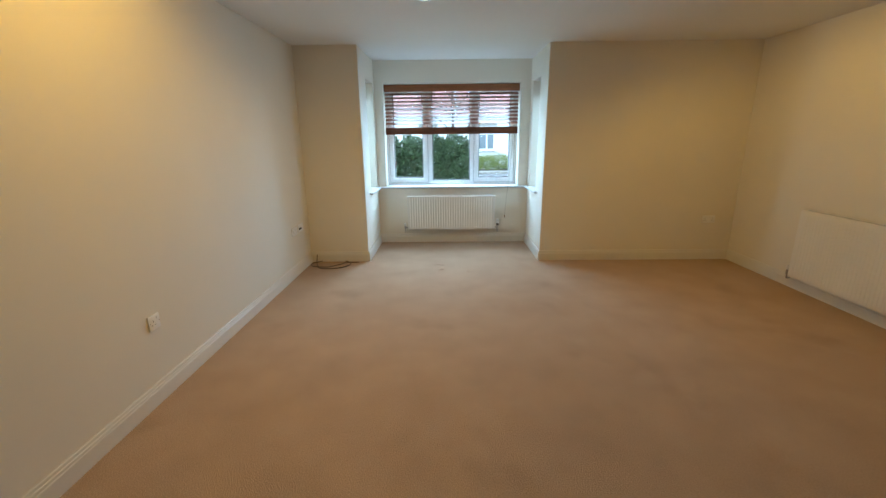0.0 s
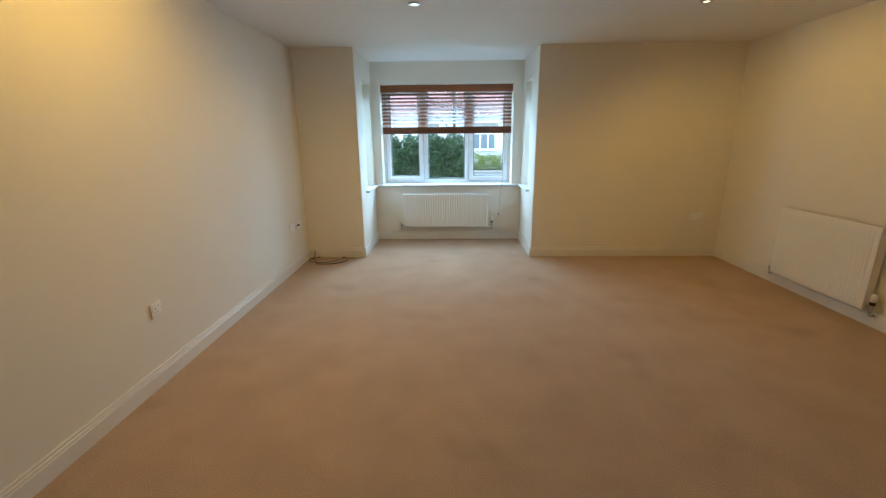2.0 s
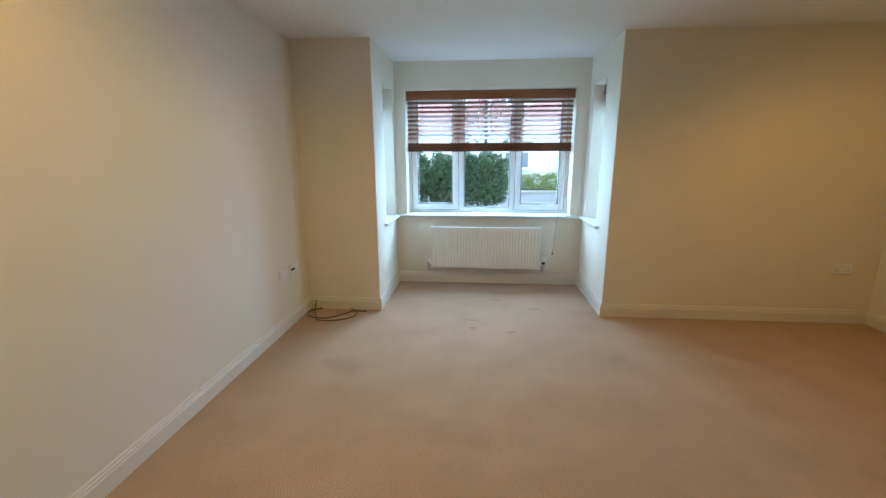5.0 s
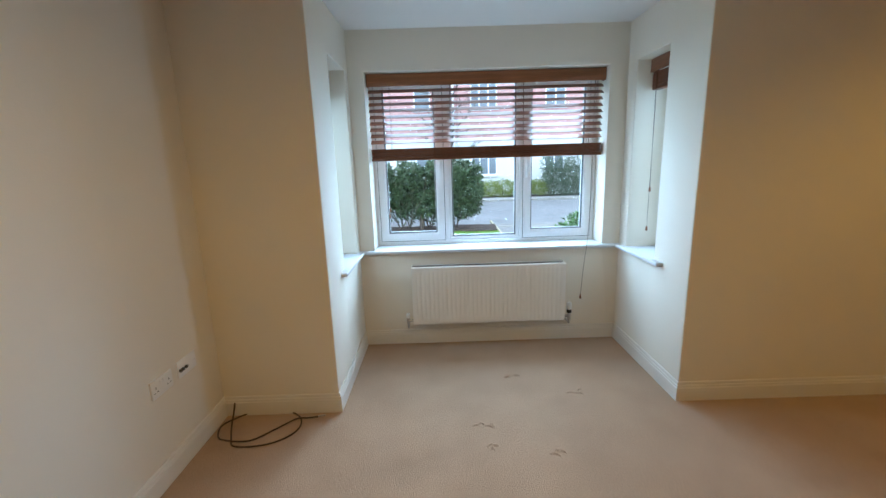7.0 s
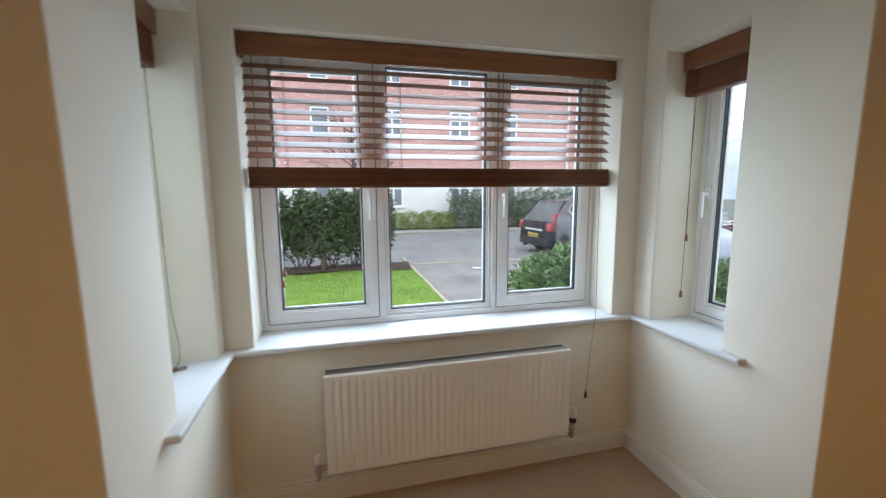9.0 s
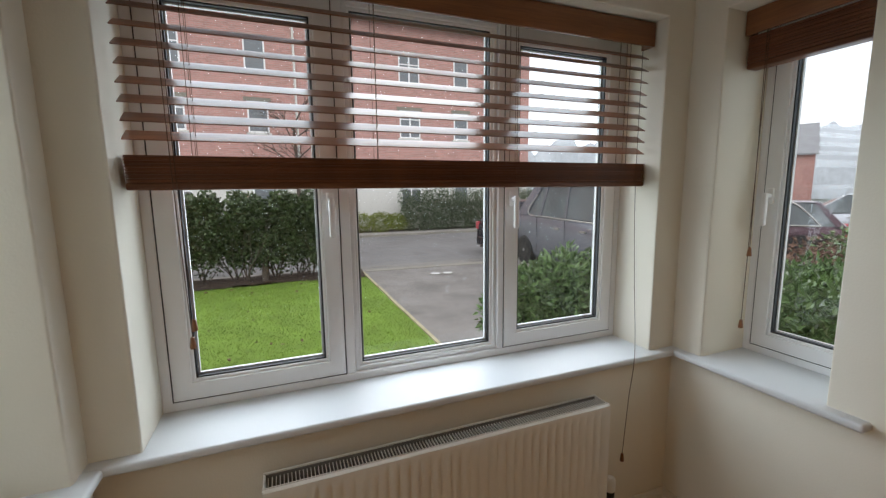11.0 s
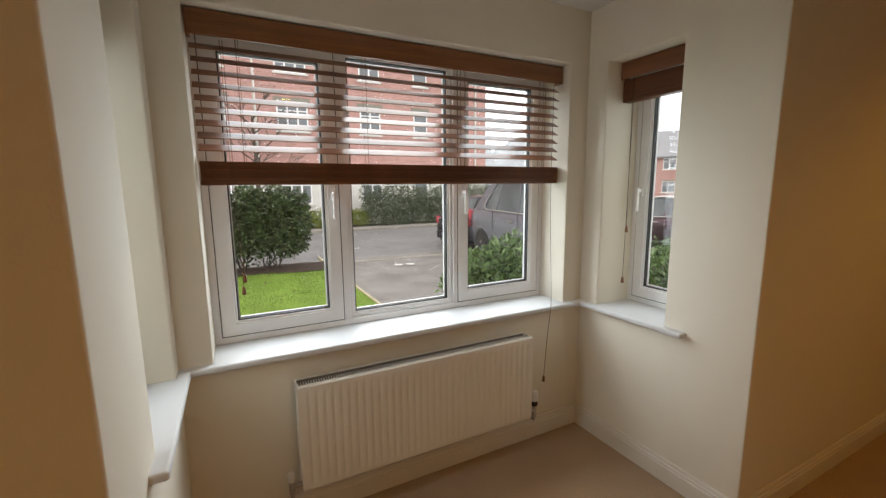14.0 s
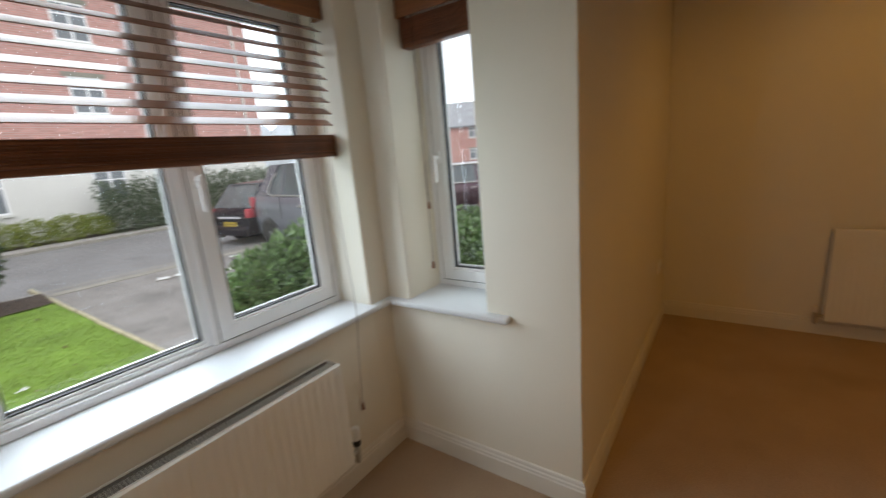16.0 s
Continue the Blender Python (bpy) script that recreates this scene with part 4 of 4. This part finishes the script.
# ---- flats across the road ----
def facade_window(parent, x, z, w, h, y, lights, material=None):
    """A window in a front facing -y at y: frame, mullions, panes, sill and lintel."""
    wdw = part("window", frame_bm(w, h, 0.06, 0, 0.10, 0), UPVC, parent)
    wdw.location = (x - w / 2, y - 0.02, z)
    for i in range(1, lights):
        part("mullion", box(w * i / lights - 0.035, -0.004, 0.06, w * i / lights + 0.035, 0.09, h - 0.06), UPVC, wdw)
    for i in range(lights):
        part("pane", box(w * i / lights + 0.04, 0.004, 0.06, w * (i + 1) / lights - 0.04, 0.014, h - 0.06), DARKGLASS, wdw)
        if lights > 1:
            part("transom", box(w * i / lights + 0.04, -0.003, h * 0.66, w * (i + 1) / lights - 0.04, 0.08, h * 0.66 + 0.05), UPVC, wdw)
    part("sill", box(-0.08, -0.06, -0.08, w + 0.08, 0.02, -0.002), RENDERWALL, wdw)
    part("lintel", box(-0.12, -0.012, h + 0.002, w + 0.12, 0.03, h + 0.16), CONCRETE, wdw)


FB, FX0, FX1 = 23.8, -18.0, 12.6
flats = thing("apartment_building", pose(0, 0, 0), "three-storey red brick flats with white rendered ground floor", "building")
part("wall", box(FX0, FB, 2.55, FX1, FB + 10, 8.95), BRICK, flats, "red facing brick, paled for haze")
part("ground_floor_wall", box(FX0, FB + 0.02, G, FX1 - 0.02, FB + 9.9, 2.45), RENDERWALL, flats, "white rendered wall")
part("string_course", box(FX0 - 0.05, FB - 0.05, 2.45, FX1 + 0.05, FB + 9.95, 2.55), RENDERWALL, flats)
rf = bmesh.new()
v = [rf.verts.new(c) for c in ((FX0 - 0.4, FB - 0.4, 8.95), (FX1 + 0.4, FB - 0.4, 8.95), (FX1 + 0.4, FB + 10.4, 8.95), (FX0 - 0.4, FB + 10.4, 8.95), (FX0 + 4, FB + 5, 12.2), (FX1 - 4, FB + 5, 12.2))]
for f in ((0, 1, 5, 4), (1, 2, 5), (2, 3, 4, 5), (3, 0, 4), (3, 2, 1, 0)):
    rf.faces.new([v[i] for i in f])
part("roof", rf, SLATE, flats, "grey tiled hipped roof")
part("gutter", box(FX0 - 0.45, FB - 0.50, 8.86, FX1 + 0.45, FB - 0.38, 8.97), BLACK, flats)
for x in (-9.6, 1.1, 11.9):
    part("downpipe", tube((x, FB - 0.08, G), (x, FB - 0.08, 8.86), 0.05, seg=8), RENDERWALL, flats)
for x, w, n in ((-15.2, 1.6, 3), (-11.6, 1.2, 2), (-7.6, 1.6, 3), (-3.6, 1.2, 2), (-0.4, 0.8, 1), (2.60, 1.30, 3), (6.10, 1.0, 2), (8.70, 0.75, 1)):
    for z in (0.72, 3.92, 6.35):
        facade_window(flats, x, z, w, 1.25, FB, n)

# ---- far houses beyond the side window ----
def house(m, w, d, eaves, ridge, label, eaves_front=False):
    h = thing("house", m, label, "house", group="far red brick houses")
    b = bmesh.new()
    pts = [(-w / 2, 0), (w / 2, 0), (w / 2, eaves), (0, ridge), (-w / 2, eaves)]

    def at(x, y, z):
        return (y - d / 2, x + w / 2, z) if eaves_front else (x, y, z)

    a, c = [b.verts.new(at(x, 0, z)) for x, z in pts], [b.verts.new(at(x, d, z)) for x, z in pts]
    b.faces.new(a)
    b.faces.new(c[::-1])
    for i in range(5):
        b.faces.new((a[i], c[i], c[(i + 1) % 5], a[(i + 1) % 5]))
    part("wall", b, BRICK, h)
    r = bmesh.new()
    for s in (-1, 1):
        q = [(s * (w / 2 + 0.35), eaves - 0.25), (0, ridge + 0.04), (0, ridge + 0.18), (s * (w / 2 + 0.35), eaves - 0.10)]
        a, c = [r.verts.new(at(x, -0.25, z)) for x, z in q], [r.verts.new(at(x, d + 0.25, z)) for x, z in q]
        r.faces.new(a)
        r.faces.new(c[::-1])
        for i in range(4):
            r.faces.new((a[i], c[i], c[(i + 1) % 4], a[(i + 1) % 4]))
    part("roof", r, SLATE, h, "grey tiled roof")
    for x in (-w * 0.22, w * 0.22):
        for z in (1.0, 3.4):
            facade_window(h, x, z, 1.2, 1.15, 0.0, 2)
    return h


house(pose(40, 16.5, G, 0, 0, -68), 8.0, 9.0, 4.6, 7.2, "far red brick gabled house, haze put into its brick colour")
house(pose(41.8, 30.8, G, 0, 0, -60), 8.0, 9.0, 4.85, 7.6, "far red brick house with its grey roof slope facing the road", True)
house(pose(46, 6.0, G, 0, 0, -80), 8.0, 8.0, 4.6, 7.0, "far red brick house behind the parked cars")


# tree line beyond the houses; distance haze is put into its pale blue-grey
HAZED = mat("hazed_woodland", (0.47, 0.505, 0.53), 1.0, vary=0.12, scale=0.25, grain=0.12, grain_scale=2.5, specular=0.0)
rng = random.Random(15)
bm = bmesh.new()
rows = []
n = 150
for i in range(n + 1):
    a = radians(22 + 75 * i / n)
    top = 10.5 + 1.0 * math.sin(i * 0.23) + 0.6 * math.sin(i * 0.61 + 1) + 0.4 * math.sin(i * 1.7) + rng.uniform(-0.5, 0.5)
    rows.append([bm.verts.new(((85 + d) * math.sin(a), 6 + (85 + d) * math.cos(a), z)) for d, z in ((0, G), (1.5, top * 0.5), (4, top * 0.85), (7, top), (14, G))])
for p, q in zip(rows, rows[1:]):
    for k in range(4):
        bm.faces.new((p[k], q[k], q[k + 1], p[k + 1]))
tagged(part("backdrop_woodland", bm, HAZED, smooth=True), "tree line far behind the houses, haze put into its pale colour", "trees", kind="structure")


# flush kerb where the drive meets the road
flush = thing("flush_kerb", pose(0, 14.12, G, 0, 0, -3), "flush pale concrete kerb across the mouth of the drive", "kerb", group="road kerbs", kind="structure")
first = None
for i in range(11):
    if first is None:
        st = part("kerbstone", box(0, 0, -0.12, 0.912, 0.26, 0.006, 0.004), CONCRETE, flush)
        first = st.data
    else:
        st = new("kerbstone", first)
        st.parent = flush
    st.matrix_local = pose(1.95 + 0.918 * i, 0.003 * math.sin(i * 2.1), 0.001 * math.sin(i * 1.3))


# ---- parked cars ----
TYRE = mat("tyre_rubber", (0.02, 0.02, 0.02), 0.8, vary=0.1)
ALLOY = mat("alloy_rim", (0.42, 0.42, 0.43), 0.35, metal=0.8, vary=0.05)
# Car glass is opaque; reflected sky and light from behind are in its colour.
CARGLASS = mat("car_glass", (0.12, 0.14, 0.145), 0.07, vary=0.4, scale=1.3, specular=0.5)
REDLENS = mat("red_lamp_lens", (0.42, 0.06, 0.075), 0.12, vary=0.05)
YELLOWPLATE = mat("yellow_plate", (0.62, 0.45, 0.06), 0.4, vary=0.02)
LENS = mat("clear_lamp_lens", (0.6, 0.62, 0.64), 0.1, vary=0.02)


def paint(name, color):
    return mat(name, color, 0.24, metal=0.55, vary=0.04, scale=2, specular=0.6)


def car(name, m, length, width, height, material, label, mpv=False, trim=False):
    """Local x runs from the rear (0) to the nose, z from the ground."""
    c = thing(name, m, label, "car", group="parked cars")
    L, W, Ht = length, width / 2, height
    belt = Ht * (0.635 if mpv else 0.62)
    st = [(0.0, 0.86, 0.34, belt * 0.86), (0.02, 0.93, 0.22, belt * 0.97), (0.08, 0.98, 0.20, belt), (0.2, 1.0, 0.19, belt), (0.5, 1.0, 0.19, belt * 0.97), (0.70, 1.0, 0.19, belt * 0.93),
          (0.82, 0.98, 0.19, belt * 0.86), (0.93, 0.92, 0.20, belt * 0.76), (0.985, 0.82, 0.24, belt * 0.62), (1.0, 0.72, 0.32, belt * 0.50)]
    bm = bmesh.new()
    rings = []
    for u, wf, z0, z1 in st:
        w = W * wf
        side = [(0.88, 0.0), (0.965, 0.14), (1.0, 0.42), (0.985, 0.66), (0.965, 0.80), (0.925, 0.95), (0.87, 1.0)]
        ring = [(-w * f, z0 + (z1 - z0) * g) for f, g in side] + [(w * f, z0 + (z1 - z0) * g) for f, g in side[::-1]]
        rings.append([bm.verts.new((u * L, y, z)) for y, z in ring])
    for a, b in zip(rings, rings[1:]):
        for k in range(14):
            bm.faces.new((a[k], a[(k + 1) % 14], b[(k + 1) % 14], b[k]))
    bm.faces.new(rings[0])
    bm.faces.new(rings[-1][::-1])
    body = part("body", bm, material, c, smooth=True)
    # glasshouse and roof
    if mpv:
        base, top = [0.08, 0.30, 0.53, 0.84], [0.19, 0.31, 0.50, 0.67]
    else:
        base, top = [0.03, 0.28, 0.50, 0.76], [0.13, 0.30, 0.45, 0.57]
    zr = Ht - 0.05
    bm = bmesh.new()
    lo = [[bm.verts.new((u * L, s * W * 0.90, belt - 0.03)) for s in (-1, 1)] for u in base]
    hi = [[bm.verts.new((u * L, s * W * 0.70, zr)) for s in (-1, 1)] for u in top]
    for i in range(3):
        for s in (0, 1):
            bm.faces.new((lo[i][s], lo[i + 1][s], hi[i + 1][s], hi[i][s]))
    bm.faces.new((lo[0][0], lo[0][1], hi[0][1], hi[0][0]))
    bm.faces.new((lo[3][0], lo[3][1], hi[3][1], hi[3][0]))
    part("side_glass", bm, CARGLASS, c, "dark car windows, sky light put into their colour")
    bm = bmesh.new()
    us = [top[0] - 0.012, top[0] + 0.03, top[1], top[2], top[3] - 0.02, top[3] + 0.02]
    zs = [zr - 0.02, zr + 0.025, Ht, Ht - 0.005, zr + 0.015, zr - 0.03]
    rows = [[bm.verts.new((u * L, y * W, z - abs(y) ** 3 * 0.10)) for y in (-0.735, -0.5, 0, 0.5, 0.735)] for u, z in zip(us, zs)]
    for a, b in zip(rows, rows[1:]):
        for k in range(4):
            bm.faces.new((a[k], a[k + 1], b[k + 1], b[k]))
    roof = part("roof", bm, material, c, smooth=True)
    for s in (-1, 1):
        for i, wd in ((0, 0.16 if not mpv else 0.50), (1, 0.09), (2, 0.08), (3, 0.07)):
            p, q = Vector((base[i] * L, s * W * 0.905, belt - 0.03)), Vector((top[i] * L, s * W * 0.705, zr))
            bm = bmesh.new()
            sgn = 1 if i < 2 else -1
            vs = [bm.verts.new(x) for x in (p, p + Vector((sgn * wd, 0, 0)), q + Vector((sgn * wd * 0.7, 0, 0)), q)]
            vs2 = [bm.verts.new(x.co + Vector((0, s * 0.02, 0.004))) for x in vs]
            bm.faces.new(vs)
            bm.faces.new(vs2)
            for k in range(4):
                bm.faces.new((vs[k], vs[(k + 1) % 4], vs2[(k + 1) % 4], vs2[k]))
            part("pillar", bm, material, c)
        bm = bmesh.new()
        for u in ((0.46, 0.65) if mpv else (base[1] + 0.02, base[2] + 0.02)):
            add_box(bm, u * L, s * W * 1.0 - 0.012, belt - (0.28 if mpv else 0.20), u * L + 0.17, s * W * 1.0 + 0.022, belt - (0.24 if mpv else 0.165), 0.008)
        if mpv:
            part("window_trim", string([(0.245 * L, s * W * 0.78, belt + 0.46), (0.195 * L, s * W * 0.88, belt + 0.16), (0.215 * L, s * W * 0.925, belt - 0.015), (0.34 * L, s * W * 0.93, belt - 0.035), (0.74 * L, s * W * 0.93, belt * 0.945)], 0.016), CHROME, c, "bright trim under the windows", smooth=True)
        if trim:
            rail = [(base[0] * L + 0.42, s * W * 0.93, belt - 0.02), (top[0] * L + 0.42, s * W * 0.76, zr - 0.05), (top[1] * L, s * W * 0.735, zr - 0.005), (top[2] * L, s * W * 0.735, zr - 0.005), (top[3] * L, s * W * 0.75, zr - 0.03), (base[3] * L, s * W * 0.93, belt * 0.95)]
            part("window_trim", string(rail, 0.018), CHROME, c, "bright trim around the windows", smooth=True)
            part("belt_trim", string([rail[0], (0.5 * L, s * W * 0.94, belt - 0.03), rail[-1]], 0.016), CHROME, c, "bright trim under the windows", smooth=True)
        part("door_handles", bm, CHROME, c, "bright door handles")
        bm = bmesh.new()
        for u in (base[1] + 0.005, base[2] + 0.01):
            add_box(bm, u * L - 0.003, s * W * 0.995 - 0.004, 0.34, u * L + 0.003, s * W * 0.995 + 0.005, belt - 0.06)
        part("door_gap", bm, BLACK, c)
        mu = 0.76 if mpv else 0.70
        part("mirror", box(mu * L, s * (W + 0.08) - 0.08, belt - 0.03, mu * L + 0.10, s * (W + 0.08) + 0.08, belt + 0.11, 0.03, 3), material, c, smooth=True)
        lamp_w = 0.06 if mpv else 0.09
        part("tail_lamp", box(-0.012, s * (W * 0.82 + 0.115 - lamp_w) - lamp_w, belt * 0.72, 0.16, s * (W * 0.82 + 0.115 - lamp_w) + lamp_w, belt * 0.95, 0.03), REDLENS, c, "red tail lamp", smooth=True)
        part("head_lamp", box(0.925 * L, s * W * 0.72 - 0.13, belt * 0.58, 0.985 * L, s * W * 0.72 + 0.13, belt * 0.72, 0.03), LENS, c, "clear head lamp", smooth=True)
        for u in (0.185, 0.80):
            y0 = s * (W - 0.17)
            arch = lathe([(0.355, -0.001), (0.365, 0.06), (0.355, 0.10), (0.2, 0.10)], 28, Matrix.Translation((u * L, s * (W - 0.09), 0.33)) @ pose(0, 0, 0, -90 * s, 0, 0))
            part("wheel_arch", arch, BLACK, c, smooth=True)
            wh = part("wheel", lathe([(0.20, 0.0), (0.30, 0.0), (0.325, 0.03), (0.33, 0.10), (0.325, 0.19), (0.30, 0.21), (0.22, 0.212), (0.21, 0.19)], 30, Matrix.Translation((u * L, s * (W - 0.20), 0.33)) @ pose(0, 0, 0, -90 * s, 0, 0)), TYRE, c, "black rubber tyre", smooth=True)
            rim = bmesh.new()
            for k in range(5):
                sp = bmesh.new()
                add_box(sp, -0.025, 0.03, 0.19, 0.025, 0.215, 0.208, 0.006)
                bmesh.ops.transform(sp, matrix=pose(0, 0, 0, 0, 0, 72 * k), verts=sp.verts)
                tmp = bpy.data.meshes.new("spoke")
                sp.to_mesh(tmp)
                sp.free()
                rim.from_mesh(tmp)
                bpy.data.meshes.remove(tmp)
            add_tube(rim, (0, 0, 0.18), (0, 0, 0.212), 0.045)
            bmesh.ops.transform(rim, matrix=Matrix.Translation((u * L, s * (W - 0.20), 0.33)) @ pose(0, 0, 0, -90 * s, 0, 0), verts=rim.verts)
            part("rim", rim, ALLOY, wh, "silver alloy spokes")
    part("number_plate", box(-0.022, -0.26, belt * 0.50, -0.006, 0.26, belt * 0.50 + 0.11, 0.004), YELLOWPLATE, c, "yellow rear number plate")
    bars = bmesh.new()
    for k in range(6):
        y = -0.20 + 0.075 * k
        add_box(bars, -0.0245, y, belt * 0.50 + 0.03, -0.0215, y + 0.045, belt * 0.50 + 0.085)
    part("plate_characters", bars, BLACK, c)
    # Pale lens colour stands in for the chrome's bright reflection.
    part("chrome_strip", box(-0.016, -0.46, belt * 0.70, 0.02, 0.46, belt * 0.70 + 0.05, 0.01), LENS, c, "bright boot strip")
    part("rear_bumper", box(-0.05, -W * 0.84, 0.24, 0.14, W * 0.84, 0.50, 0.05, 3), material, c, smooth=True)
    part("exhaust", tube((-0.06, 0.5, 0.22), (0.1, 0.5, 0.22), 0.035), CHROME, c)
    return c


car("black_hatchback", pose(5.76, 15.15, G - 0.035, 0, 0, 4), 4.35, 1.80, 1.58, paint("black_car_paint", (0.030, 0.030, 0.040)), "black hatchback parked on the road, rear towards the drive")
car("grey_people_carrier", pose(6.85, 14.40, G, 0, 0, -93), 4.7, 1.88, 1.93, paint("grey_car_paint", (0.235, 0.25, 0.285)), "metallic grey people carrier parked on the drive", True)
car("maroon_saloon", pose(12.75, 10.25, G, 0, 0, 118), 4.6, 1.82, 1.50, paint("maroon_car_paint", (0.085, 0.05, 0.06)), "dark maroon saloon with bright window trim, parked beyond the hedge", trim=True)
car("silver_saloon", pose(19.2, 10.6, G, 0, 0, 118), 4.4, 1.80, 1.60, paint("silver_car_paint", (0.50, 0.52, 0.55)), "silver car parked beyond the hedge")
car("dark_saloon", pose(24.0, 14.5, G, 0, 0, 195), 4.5, 1.80, 1.48, paint("slate_car_paint", (0.10, 0.12, 0.17)), "dark blue car parked further off")

# drain covers and litter
for x, y in ((3.24, 13.26), (3.52, 13.22), (4.80, 13.66)):
    dc = thing("drain_cover", pose(x, y, G + 0.002, 0, 0, -25), "small pale square drain cover in the tarmac", "drain cover", group="drain covers in the drive")
    part("frame", frame_bm(0.22, 0.20, 0.018, -0.0, 0.012, 0), CONCRETE, dc).matrix_local = pose(0, 0, 0, 90, 0, 0)
    part("lid", box(0.02, -0.182, -0.004, 0.20, -0.018, 0.016, 0.002), BLIND_WHITE, dc)
paper = bmesh.new()
g = [[paper.verts.new((0.09 * i / 3, 0.05 * j / 2, 0.010 + 0.012 * math.sin(i * 1.9 + j))) for i in range(4)] for j in range(3)]
for j in range(2):
    for i in range(3):
        paper.faces.new((g[j][i], g[j][i + 1], g[j + 1][i + 1], g[j + 1][i]))
pw = part("paper_scrap", paper, BLIND_WHITE)
pw.matrix_world = pose(0.80, 9.75, G + 0.035, 0, 0, 30)
tagged(pw, "small crumpled white paper scrap on the lawn", "litter")


def dead(rng):
    x, y = rng.uniform(-4, 2.0), rng.uniform(8.0, 13.4)
    p = Vector((x, y, G + 0.05))
    return leaf_at(p, Vector((rng.uniform(-1, 1), rng.uniform(-1, 1), 0.1)), rng, 0.05, 0.34)


tagged(piece_mesh("fallen_leaves", *scatter(dead, 90, 31, 6), DEADLEAF), "scattered brown fallen leaves on grass and soil", "leaves", kind="stuff")
